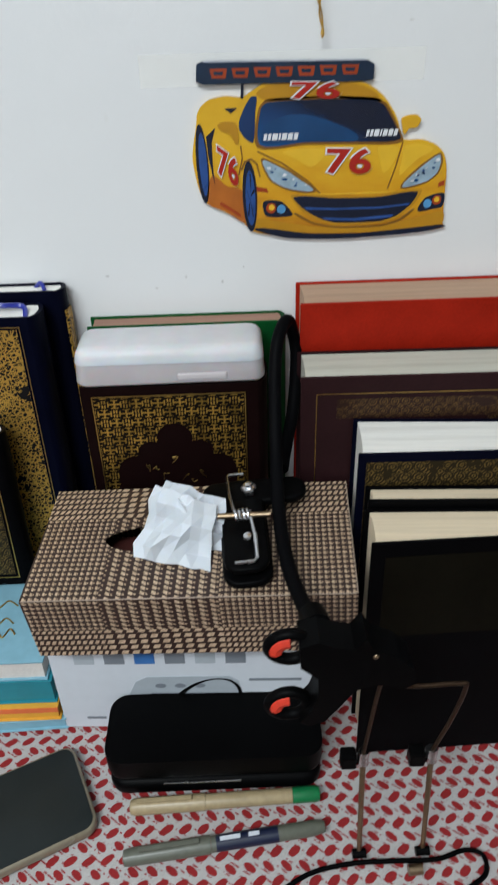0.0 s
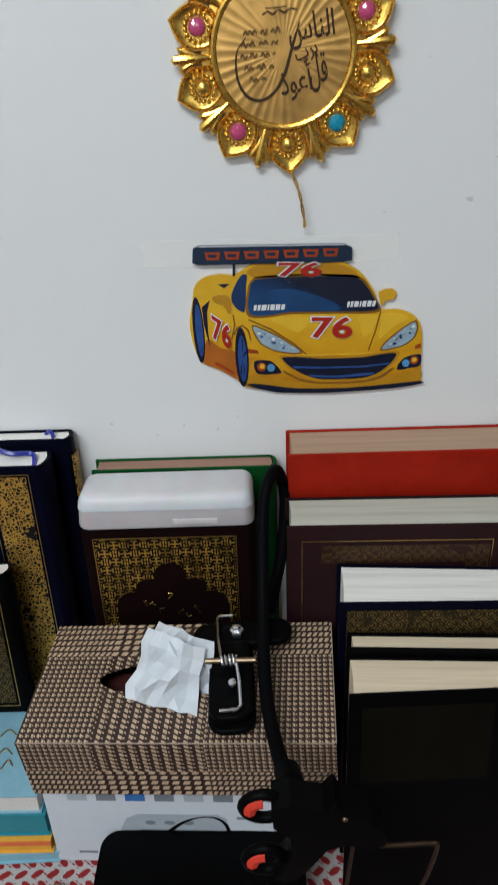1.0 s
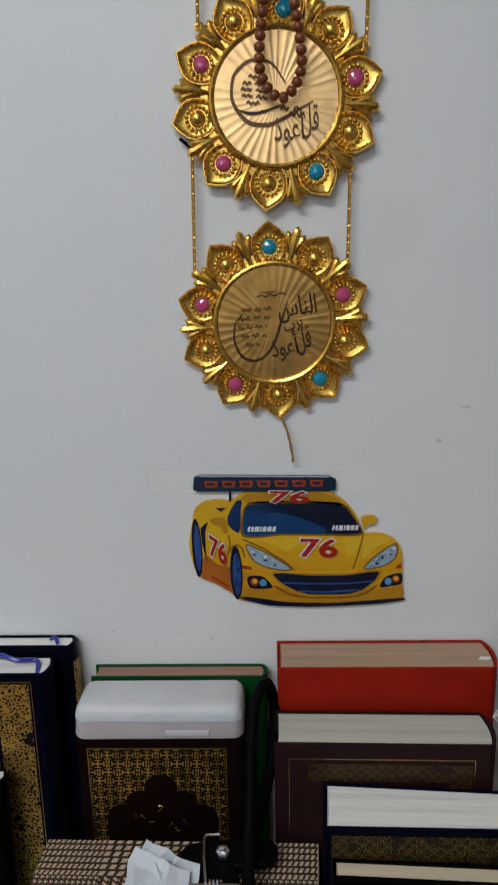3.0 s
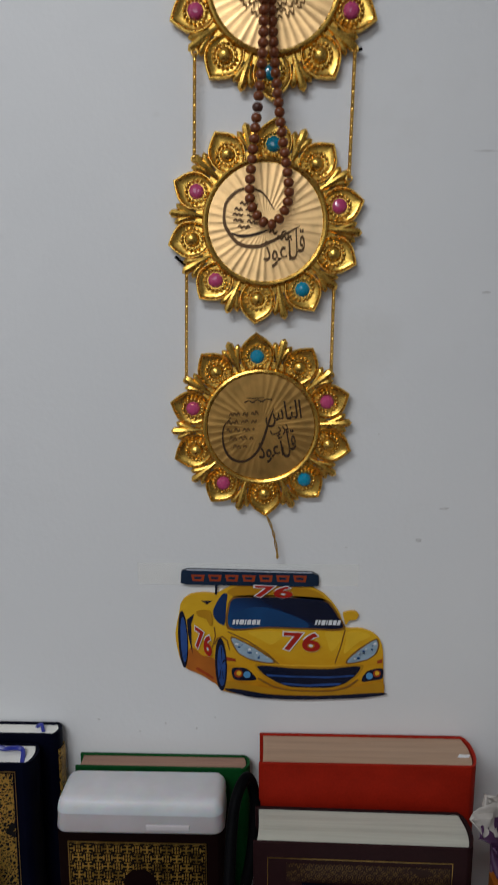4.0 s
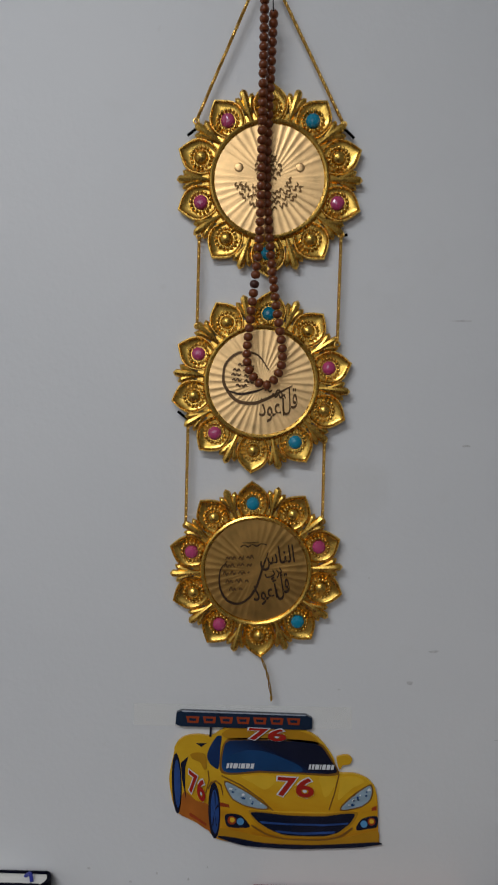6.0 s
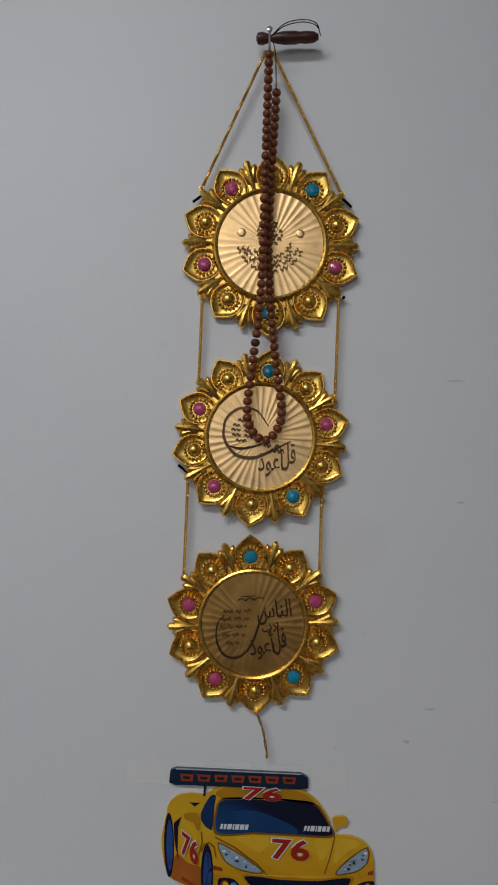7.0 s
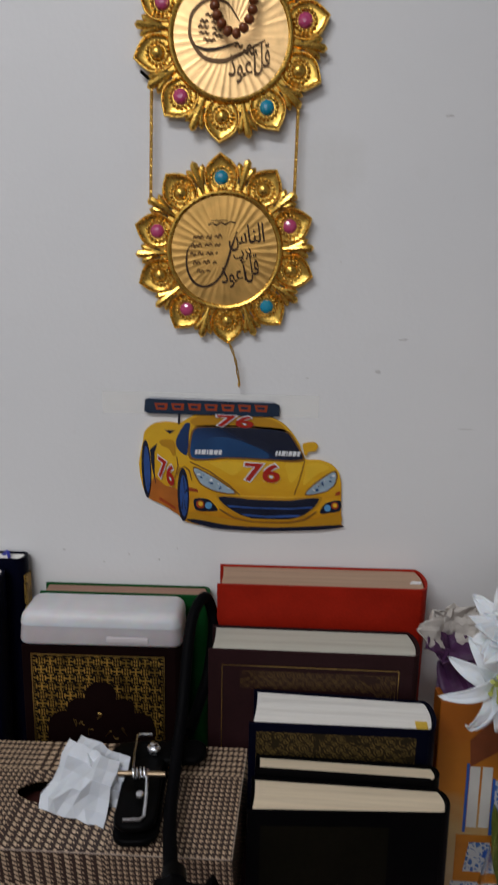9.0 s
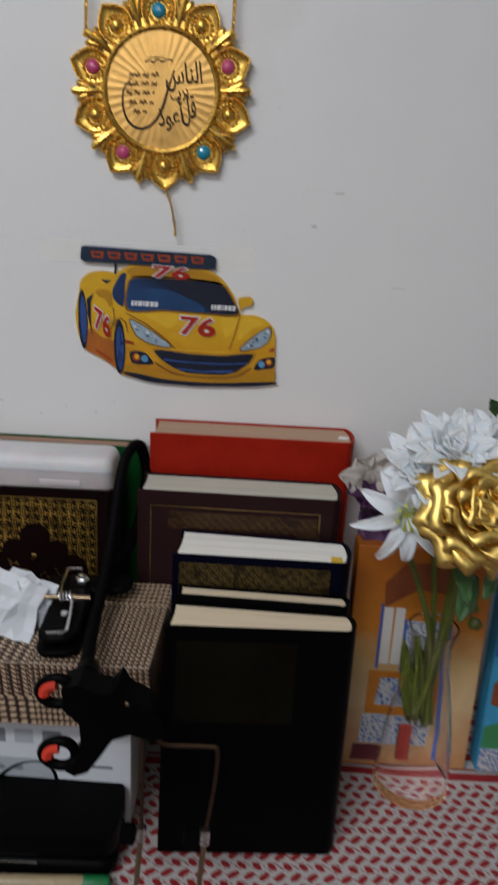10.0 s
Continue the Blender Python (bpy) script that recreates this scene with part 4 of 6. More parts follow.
def make_car():
    """Flat printed board cut to the outline of a racing car; millimetres from the left end of its wing."""
    c = thing("car_cutout", pose(0, -0.0004, 1.2), "glossy yellow racing car cut-out stuck on the wall", "wall decoration")

    def sheet(name, pts, material, layer, thick=0.00035, bevel=0.0):
        y = -0.0026 - 0.0003 * layer
        return part(name, prism([(x / 1000, z / 1000) for x, z in pts], y, y + thick, bevel), material, c)

    def rounded(pts, tight=0.62, steps=5):
        """The same outline drawn with a French curve instead of a ruler."""
        out, n = [], len(pts)
        for i in range(n):
            a, b, d, e = pts[i - 1], pts[i], pts[(i + 1) % n], pts[(i + 2) % n]
            for k in range(steps):
                t = k / steps
                h = (2 * t**3 - 3 * t**2 + 1, t**3 - 2 * t**2 + t, -2 * t**3 + 3 * t**2, t**3 - t**2)
                span = math.hypot(d[0] - b[0], d[1] - b[1])
                m0 = [tight * (d[j] - a[j]) / max(1.0, math.hypot(d[0] - a[0], d[1] - a[1])) * span for j in (0, 1)]
                m1 = [tight * (e[j] - b[j]) / max(1.0, math.hypot(e[0] - b[0], e[1] - b[1])) * span for j in (0, 1)]
                out.append(tuple(h[0] * b[j] + h[1] * m0[j] + h[2] * d[j] + h[3] * m1[j] for j in (0, 1)))
        return out

    def oval(name, x, z, rx, rz, material, layer, tilt=0.0):
        pts = []
        for k in range(22):
            a = 2 * math.pi * k / 22
            u, v = rx * math.cos(a), rz * math.sin(a)
            pts.append((x + u * math.cos(tilt) - v * math.sin(tilt), z + u * math.sin(tilt) + v * math.cos(tilt)))
        return sheet(name, pts, material, layer)

    wing = [(-1, 2), (4, 4), (119, 2), (125, -1), (125, -11), (117, -12), (3, -11), (-2, -9)]
    body = [(38, -16), (50, -10), (93, -8), (119, -13), (130, -19), (137, -26), (145, -38), (150, -52), (165, -53), (176, -57), (183, -64), (186, -75),
            (187, -96), (188, -116), (189, -120), (168, -123), (111, -125), (63, -123), (36, -118), (28, -110), (15, -102), (1, -95), (-4, -86), (-7, -72),
            (-8, -60), (-6, -48), (-4, -39), (-3, -33), (0, -26), (7, -21), (19, -19), (31, -20)]
    y = -0.0026
    part("board", prism([(x / 1000, z / 1000) for x, z in rounded(body, 0.7)], y, 0.0), C_BODY, c)
    part("wing_board", prism([(x / 1000, z / 1000) for x, z in wing], y - 0.0018, 0.0, 0.0004), C_WING, c, "dark blue rear wing")
    # pale strip drawn as the lamp's highlight along the wing's top edge
    sheet("wing_highlight", [(4, 4.2), (119, 2.2), (119, 1.4), (4, 3.2)], C_WING_GLINT, 7)
    sheet("wing_strut", [(30, -11), (32, -11), (31.5, -21), (29.5, -21)], C_NIGHT, 1)
    sheet("side_panel", rounded([(6, -74), (17, -82), (29, -86), (31, -110), (15, -101), (2, -95)]), C_ORANGE, 1)
    sheet("rear_fender", rounded([(-3, -33), (0, -26), (7, -22), (19, -20.5), (31, -21.5), (24, -30), (16, -32), (6, -38)]), C_BODY, 1)
    sheet("roof_shade", rounded([(41, -18), (52, -12), (93, -10), (118, -15), (128, -20), (132, -26), (93, -22), (49, -23)]), C_AMBER, 1)
    oval("rear_wheel", -0.8, -66, 4.6, 29, C_NIGHT, 1, 0.03)
    oval("rear_rim", -0.2, -66, 3.0, 23, C_WHEEL, 2, 0.03)
    oval("front_wheel", 34.5, -91, 5.6, 27, C_NIGHT, 2, 0.02)
    oval("front_rim", 35.0, -92, 3.8, 21, C_WHEEL, 3, 0.02)
    for k in range(5):
        a = 2 * math.pi * k / 5 + 0.3
        sheet("rim_spoke", [(35 + 0.6 * math.sin(a), -92 + 2 * math.cos(a)), (35 + 3.2 * math.cos(a) + 0.5, -92 + 18 * math.sin(a)), (35 + 3.2 * math.cos(a) - 0.5, -92 + 18 * math.sin(a) + 2)], C_NIGHT, 4)
    sheet("windscreen_frame", rounded([(42, -29), (48, -22), (93, -21), (127, -23), (136, -27), (145, -41), (150, -54), (122, -55), (76, -54), (41, -55)]), C_LINE, 1)
    sheet("windscreen", rounded([(44, -28), (49, -24), (93, -23), (126, -25), (134, -28), (143, -41), (148, -52), (122, -53), (76, -52), (43, -53)]), C_SCREEN, 2)
    sheet("windscreen_sheen", rounded([(46, -40), (62, -33), (78, -33), (98, -39), (117, -50.5), (98, -51.5), (76, -50.5), (45, -51.5)]), C_SHEEN, 3)
    sheet("windscreen_shadow", rounded([(78, -25), (110, -24.8), (128, -27), (137, -38), (140, -46), (122, -46), (104, -37), (90, -30)]), C_NIGHT, 3)
    sheet("bonnet_light", rounded([(60, -58), (90, -57), (92, -62), (82, -70), (70, -64)]), C_LIGHT, 1)
    sheet("bonnet_light", rounded([(132, -57), (148, -58), (146, -66), (138, -76), (134, -66)]), C_LIGHT, 1)
    sheet("fender_light", rounded([(152, -57), (166, -56), (174, -60), (164, -66), (156, -73), (150, -78), (151, -66)]), C_LIGHT, 1)
    sheet("bumper_light", [(64, -89.5), (100, -91.3), (137, -91.3), (150, -90), (137, -90.2), (100, -90.2)], C_LIGHT, 2)
    sheet("chin_line", rounded([(70, -104), (84, -112), (102, -116), (137, -116), (152, -112), (163, -104), (164, -105), (153, -113.5), (137, -117.2), (102, -117.2), (83, -113.2), (69, -105)]), C_LINE, 2)
    sheet("fender_arch", [(28, -70), (31, -64), (36, -62), (41, -66), (43, -76), (42.2, -76), (40, -67), (36, -63.4), (31.8, -65), (29, -71)], C_LINE, 2)
    sheet("sill_light", rounded([(12, -94), (20, -99), (27, -104), (27, -106), (19, -101), (11, -96)]), C_CORAL, 2)
    sheet("side_window", rounded([(28, -36), (32, -27), (37, -20), (41, -20), (40, -29), (38, -51), (32, -48), (28, -42)]), C_BLUE, 2)
    sheet("wing_mirror", rounded([(148, -38), (152, -36), (159, -35.5), (162.5, -39), (160, -44), (154, -45), (151, -49), (149, -44)]), C_YELLOW, 2, 0.0024)
    sheet("wing_mirror", rounded([(12, -38), (17, -36), (25, -37), (27, -42), (27, -51), (25, -52), (21, -45), (14, -42)]), C_AMBER, 3)
    sheet("headlight_rim", rounded([(44, -62.5), (53, -65.5), (66, -72.5), (76, -79.5), (86, -88), (78, -89.5), (63, -86.5), (51, -80), (45.5, -71)]), C_LINE, 1)
    sheet("headlight", rounded([(45, -64), (53, -67), (66, -74), (76, -81), (84, -87), (78, -88), (63, -85), (52, -79), (47, -71)]), C_LAMP, 2)
    sheet("headlight_rim", rounded([(151.5, -88), (156, -80), (166, -71), (180, -62.5), (182.5, -69), (180, -78), (172, -84.5), (162, -87.5)]), C_LINE, 1)
    sheet("headlight", rounded([(153, -87), (157, -81), (167, -72), (179, -64), (181, -69), (179, -77), (172, -83), (162, -86)]), C_LAMP, 2)
    # facets of the printed lamp glass
    rnd = random.Random(11)
    for ax, az, bx, bz, side in ((49, -69, 78, -85, 1), (178, -68, 158, -84, -1)):
        for k in range(13):
            f = (k + 0.5) / 13
            x, z = ax + (bx - ax) * f + rnd.uniform(-3, 3), az + (bz - az) * f + rnd.uniform(-2.6, 1.6)
            r = rnd.uniform(0.8, 2.0)
            pts = [(x + r * rnd.uniform(0.6, 1.3) * math.cos(q), z + r * 0.7 * rnd.uniform(0.6, 1.3) * math.sin(q)) for q in (0.3, 1.5, 2.6, 3.7, 5.2)]
            sheet("lamp_facet", pts, (C_WHITE, C_WHEEL, C_SHEEN, C_LAMP)[k % 4], 3)
    sheet("grille_rim", rounded([(67, -90.5), (102, -92.5), (137, -92.5), (168, -89.5), (163, -101), (151, -111), (137, -115), (102, -115), (88, -111), (74, -102)]), C_AMBER, 1)
    sheet("grille", rounded([(69, -92), (102, -94), (137, -94), (165, -91), (161, -100), (150, -109), (137, -113), (102, -113), (89, -109), (76, -101)]), C_NIGHT, 2)
    sheet("grille_bar", [(77, -100), (102, -101.5), (137, -101.5), (160, -99.5), (159, -101), (137, -103), (102, -103), (79, -102)], C_WHEEL, 3)
    sheet("grille_bar", [(91, -108.5), (115, -110), (148, -108), (146, -110), (118, -112), (94, -110.5)], C_WHEEL, 3)
    sheet("fog_recess", rounded([(45, -95), (59, -95), (68, -105.5), (63, -107), (47, -106)]), C_NIGHT, 1)
    sheet("fog_recess", rounded([(167, -106), (172, -96), (186, -93), (186, -103), (178, -105)]), C_NIGHT, 1)
    oval("fog_lamp", 51, -100, 4, 4, C_CORAL, 2)
    oval("fog_core", 51.4, -99.4, 2.3, 2.3, C_LIGHT, 3)
    oval("fog_lamp", 59, -101, 3.4, 3.4, C_FOG, 2)
    oval("fog_lamp", 174, -100.5, 3.2, 3.4, C_FOG, 2)
    oval("fog_lamp", 181, -98, 3.6, 3.6, C_CORAL, 2)
    oval("fog_core", 181, -97.5, 2.1, 2.1, C_LIGHT, 3)
    sheet("indicator", [(39, -83), (48, -85), (49, -88), (40, -87)], C_CORAL, 1)
    sheet("indicator", [(181, -85), (185.5, -83), (185.5, -87), (181, -88)], C_CORAL, 1)
    sheet("splitter", rounded([(38, -115.5), (80, -121), (125, -122), (187, -117.5), (191, -119), (169, -123), (111, -126), (63, -124)]), C_NIGHT, 2)
    sheet("bumper_shade", rounded([(40, -108), (63, -112), (88, -116), (111, -117.5), (137, -117), (163, -112), (187, -107), (187, -117), (125, -121.5), (80, -120.5), (38, -115)]), C_AMBER, 1)
    sheet("bonnet_line", [(150, -54), (151, -54), (147, -72), (142, -88), (141, -88), (146, -72)], C_LINE, 1)
    sheet("bonnet_line", [(41, -57), (60, -66), (80, -80), (90, -90), (89, -90.5), (79, -81), (59, -67.2), (41, -58.2)], C_LINE, 1)
    sheet("door_line", [(28, -53), (29, -53), (30, -62), (27, -74), (26, -74), (29, -62)], C_LINE, 2)
    sheet("door_vent", [(3, -46), (10, -40), (7, -50), (7, -68), (8, -81), (4, -61)], C_NIGHT, 2)
    sheet("fender_vent", [(17, -27), (27, -27), (22, -30.5)], C_NIGHT, 2)
    # racing number, red on a white shadow
    for x, z, size, sq, fall, lay in ((109.5, -67.5, 24.5, 1.46, -0.04, 2), (18.0, -68.5, 28, 0.58, -0.75, 5), (83, -17.4, 15.0, 2.45, -0.03, 5)):
        for mat, grow, up in ((C_WHITE, 0.058, 0), (C_RED, 0.022, 1)):
            slope = Matrix.Identity(4)
            slope[1][0] = fall
            m = Matrix.Translation((x / 1000, -0.0029 - 0.0003 * (lay + up), z / 1000)) @ pose(0, 0, 0, 90, 0, 0) @ slope @ Matrix.Diagonal((sq, 1, 1, 1))
            text_mesh("racing_number", "76", size / 1000, m, mat, c, 0.00012, 0.04, grow)
    # a strip of clear tape over the wing
    tape = Nodes("clear_tape", 0.2, 0, (0.75, 0.72, 0.64), Alpha=0.12).m
    ob = part("tape", block(-0.042, -0.0001, -0.0125, 0.162, 0.0001, 0.0085), tape, c, "clear sticky tape")
    ob.visible_shadow = False
    # sponsor marks as plain bars
    for k in range(7):
        x = 8 + 15.6 * k
        sheet("sponsor_bar", [(x, -0.8), (x + 12.5, -1.1), (x + 11.5, -7.2), (x + 1.5, -7.0)], C_CORAL, 7)
        sheet("sponsor_bar", [(x + 2.6, -2.6), (x + 9.8, -2.8), (x + 9.2, -5.2), (x + 3.2, -5.0)], C_WING, 8)
    for x0, w, z in ((45.5, 27, -47.5), (122, 24, -47)):
        x = x0
        for wide in (2.0, 2.0, 3.6, 1.2, 3.2, 3.2, 2.6):
            q = wide * w / 24
            sheet("sponsor_bar", [(x + 0.9, z + 2.3), (x + q + 0.9, z + 2.3), (x + q, z - 2.3), (x, z - 2.3)], C_WHITE, 4)
            x += q + 0.9
    return c


make_car()

# ---- gilt wall hanging: three round plaques on cords ----


def petal_outline(grow=1.0):
    """A pointed leaf: narrow foot, swelling sides, tip outwards (along z)."""
    half = [(0.0075, -0.0145), (0.0104, -0.0115), (0.0128, -0.008), (0.0143, -0.004), (0.0150, 0.000), (0.0150, 0.004), (0.0141, 0.0075), (0.0120, 0.0112), (0.0090, 0.0142), (0.0055, 0.0170), (0.0026, 0.0190), (0.0, 0.0208)]
    pts = [(x * grow, z * grow) for x, z in half]
    return pts + [(-x, z) for x, z in reversed(pts[:-1])]


def petal_mesh():
    """A leaf with a rounded raised rim round a hollow bowl."""
    bm = bmesh.new()
    rings = []
    for grow, y in ((1.0, 0.0), (1.0, -0.0028), (0.985, -0.0040), (0.955, -0.0046), (0.925, -0.0046), (0.895, -0.0040), (0.87, -0.0032), (0.80, -0.0026), (0.66, -0.0019), (0.45, -0.0016)):
        rings.append([bm.verts.new((x, y, z)) for x, z in petal_outline(grow)])
    n = len(rings[0])
    for r0, r1 in zip(rings, rings[1:]):
        for k in range(n):
            bm.faces.new((r0[k], r0[(k + 1) % n], r1[(k + 1) % n], r1[k]))
    mid = bm.verts.new((0, -0.0016, 0.001))
    for k in range(n):
        bm.faces.new((rings[-1][k], rings[-1][(k + 1) % n], mid))
    bm.faces.new(rings[0])
    return bm


def bead_ring_mesh(count=16, r=0.0084, size=0.0016):
    bm = bmesh.new()
    for k in range(count):
        a = 2 * math.pi * k / count
        bmesh.ops.create_icosphere(bm, subdivisions=2, radius=size, matrix=Matrix.Translation((r * math.cos(a), -0.0036, r * math.sin(a))))
    return bm


def dome_mesh(r, h, sides=14):
    return lathe([(r, 0.0), (r * 0.96, h * 0.35), (r * 0.74, h * 0.75), (r * 0.4, h * 0.96), (r * 0.08, h)], sides, None, "y")


def stud_mesh():
    """A small conical stud with flutes, where no gem is set."""
    return lathe([(0.0062, 0.0), (0.0061, 0.0010), (0.0057, 0.0019), (0.0050, 0.0028), (0.0040, 0.0037), (0.0028, 0.0044), (0.0014, 0.0049), (0.0003, 0.0050)], 18, None, "y")


def spray_mesh():
    """Three ribbed lobes fanning outwards between the leaves."""
    bm = bmesh.new()
    for turn, reach, wide, lift in ((-17, 0.0275, 0.0027, 0.0), (17, 0.0275, 0.0027, 0.0), (0, 0.0315, 0.0037, 0.0008)):
        a = radians(turn)
        pts, rad = [], []
        for k in range(13):
            s = k / 12
            d = 0.002 + (reach - 0.002) * s
            bend = a * s * 0.95
            pts.append((d * math.sin(bend), -0.0022 - lift - 0.0016 * math.sin(s * 3.0), d * math.cos(bend)))
            rad.append(wide * (0.40 + 0.70 * s) * math.sqrt(max(0.03, 1 - max(0.0, (s - 0.84) / 0.16) ** 2)))
        tube(pts, rad, 8, False, True, bm)
    return bm


def disc_mesh(r=0.0465, rays=40, deep=1.0):
    """Foil disc pressed into rays."""
    bm = bmesh.new()
    rows = []
    n = rays * 6
    for q in (0.06, 0.25, 0.5, 0.75, 0.92, 1.0):
        row = []
        for k in range(n):
            a = 2 * math.pi * k / n
            saw = 0.5 - 0.5 * math.cos(2 * math.pi * (k % 6) / 6)
            fan = 0.5 + 0.5 * math.sin(a * rays / 2 + 1.5 * math.sin(a * 5))
            row.append(bm.verts.new((r * q * math.cos(a), -0.0042 - 0.00070 * deep * q * (saw ** (1.0 + 2.5 * fan)) * (0.35 + 0.65 * abs(math.sin(a * 7.3 + 2 * math.sin(a * 3)))), r * q * math.sin(a))))
        rows.append(row)
    for r0, r1 in zip(rows, rows[1:]):
        for k in range(n):
            bm.faces.new((r0[k], r0[(k + 1) % n], r1[(k + 1) % n], r1[k]))
    bm.faces.new(rows[0])
    return bm


def ribbon_stroke(points, widths, y, name, parent, material=None):
    """A flat pen stroke of changing width on the plaque."""
    line = smooth_line([(x, y, z) for x, z in points], 7)
    n = len(line)
    bm = bmesh.new()
    rows = []
    for i, p in enumerate(line):
        d = (line[min(i + 1, n - 1)] - line[max(i - 1, 0)]).normalized()
        side = Vector((-d.z, 0, d.x))
        s = i / (n - 1) * (len(widths) - 1)
        k = min(int(s), len(widths) - 2)
        w = widths[k] + (widths[k + 1] - widths[k]) * (s - k)
        rows.append([bm.verts.new(p + side * w / 2 + Vector((0, dy, 0))) for dy in (0, -0.0003)] + [bm.verts.new(p - side * w / 2 + Vector((0, dy, 0))) for dy in (-0.0003, 0)])
    for r0, r1 in zip(rows, rows[1:]):
        for k in range(4):
            bm.faces.new((r0[k], r0[(k + 1) % 4], r1[(k + 1) % 4], r1[k]))
    bm.faces.new(rows[0])
    bm.faces.new(rows[-1])
    return part(name, bm, material or M_INK, parent)


def make_plaque(parent, x, z, turn, gems, face, disc_material, scale=1.0, lean=0.0, deep=1.0):
    """One plaque; gems lists what sits in the ten leaves from the top, going to the left."""
    ring = lathe([(0.040, 0.0), (0.0575, 0.0), (0.0575, 0.0020), (0.0520, 0.0024), (0.0505, 0.0062), (0.0490, 0.0070), (0.0475, 0.0062), (0.0468, 0.0040), (0.040, 0.0036)], 72, None, "y")
    plaque = part("plaque", ring, M_GOLD, parent, "round gold plaque with jewelled leaf border", True)
    plaque.matrix_local = pose(x, -0.004, z, lean, 0, 0) @ pose(0, 0, 0, 0, -turn, 0) @ Matrix.Diagonal((scale, 1, scale, 1))
    part("foil_disc", disc_mesh(0.0465, 40, deep), disc_material, plaque, "", True)
    shared = {}

    def set_part(name, maker, material, m, label="", smooth=True):
        key = name + material.name
        if key not in shared:
            shared[key] = part(name, maker(), material, plaque, label, smooth)
            ob = shared[key]
        else:
            ob = new(name, shared[key].data)
            ob.parent = plaque
            if label:
                ob["label"] = label
        ob.matrix_local = m
        return ob

    for k in range(10):
        m = pose(0, 0, 0, 0, -36 * k, 0) @ pose(0, 0, 0.0613)
        set_part("leaf", petal_mesh, M_GOLD, m)
        set_part("bead_ring", bead_ring_mesh, M_GOLD, m)["kind"] = "stuff"
        g = gems[k]
        if g == "o":
            set_part("stud", stud_mesh, M_GOLD, m @ pose(0, -0.0024, 0))
        else:
            set_part("gem", lambda: dome_mesh(0.0063, 0.0042, 10), M_PINK if g == "p" else M_BLUE_GEM, m @ pose(0, -0.0026, 0), "pink glass gem" if g == "p" else "turquoise glass gem", False)
        m = pose(0, 0, 0, 0, -36 * k - 18, 0) @ pose(0, 0.0005, 0.0475)
        set_part("leaf_spray", spray_mesh, M_GOLD, m)
    face(plaque)
    return plaque


QUL = "\ufede\ufed7"
AUDHU = "\ufeab\ufeee\ufecb\ufe83"
BIRABB = "\ufe8f\ufeae\ufe91"
ANNAS = "\ufeb1\ufe8e\ufee8\ufedf\ufe8d"


def word(plaque, letters, x, z, size, turn=0.0, sx=1.0, sy=1.3, ink=None):
    m = Matrix.Translation((x, -0.0056, z)) @ pose(0, 0, 0, 90, 0, 0) @ pose(0, 0, 0, 0, 0, turn) @ Matrix.Diagonal((sx, sy, 1, 1))
    return text_mesh("calligraphy", letters, size, m, ink or M_INK, plaque, 0.0002, 0.0, 0.010)


def face_bottom(p):
    y = -0.0054
    word(p, ANNAS, 0.0200, 0.0125, 0.0140, 4, 1.0, 1.6)
    word(p, AUDHU, 0.0075, -0.0205, 0.0130, 6, 1.05, 1.6)
    word(p, QUL, 0.0235, -0.0140, 0.0135, 6, 0.85, 1.9)
    word(p, BIRABB, 0.0155, -0.0015, 0.0100, 18, 1.0, 1.3)
    # the long sweep to the left and the tall stroke on its right
    ribbon_stroke([(0.0120, 0.0165), (0.007, 0.004), (0.0000, -0.0145), (-0.008, -0.0255), (-0.018, -0.0300), (-0.0280, -0.0260), (-0.0335, -0.0140), (-0.0325, 0.001), (-0.0255, 0.0100)],
                  [0.0006, 0.0018, 0.0022, 0.0020, 0.0022, 0.0022, 0.0016, 0.0011, 0.0006], y, "calligraphy_sweep", p)
    ribbon_stroke([(-0.013, 0.0225), (-0.009, 0.0240), (-0.006, 0.0222), (-0.002, 0.0243), (0.002, 0.0226), (0.006, 0.0246), (0.011, 0.0236)], [0.0012, 0.0007, 0.0013, 0.0006, 0.0013, 0.0007, 0.0010], y, "small_script_line", p)
    ribbon_stroke([(-0.011, 0.0262), (-0.004, 0.0258), (0.004, 0.0262)], [0.0004, 0.0007, 0.0003], y, "small_script_line", p)
    verses(p, ((-0.027, 0.003, 0.0125), (-0.029, -0.001, 0.0055), (-0.030, -0.003, -0.0015), (-0.028, -0.005, -0.0090), (-0.025, -0.010, -0.0165)), y, M_VERSE, 9, 0.0016, 0.0017)


def verses(p, lines, y, ink, seed, step=0.0017, tall=0.0013):
    """Rows of script too fine to read: uneven wavy strokes broken into short runs."""
    rnd = random.Random(seed)
    for x0, x1, z in lines:
        x = x0
        while x < x1 - step * 2:
            n = min(rnd.randint(4, 7), int((x1 - x) / step))
            pts = [(x + step * i, z + rnd.uniform(0.3, 1.0) * (tall if i % 2 else -tall)) for i in range(n)]
            ribbon_stroke(pts, [0.0008, 0.0018, 0.0010, 0.0019, 0.0007], y, "script_line", p, ink)
            x += step * n + rnd.uniform(0.0004, 0.0012)


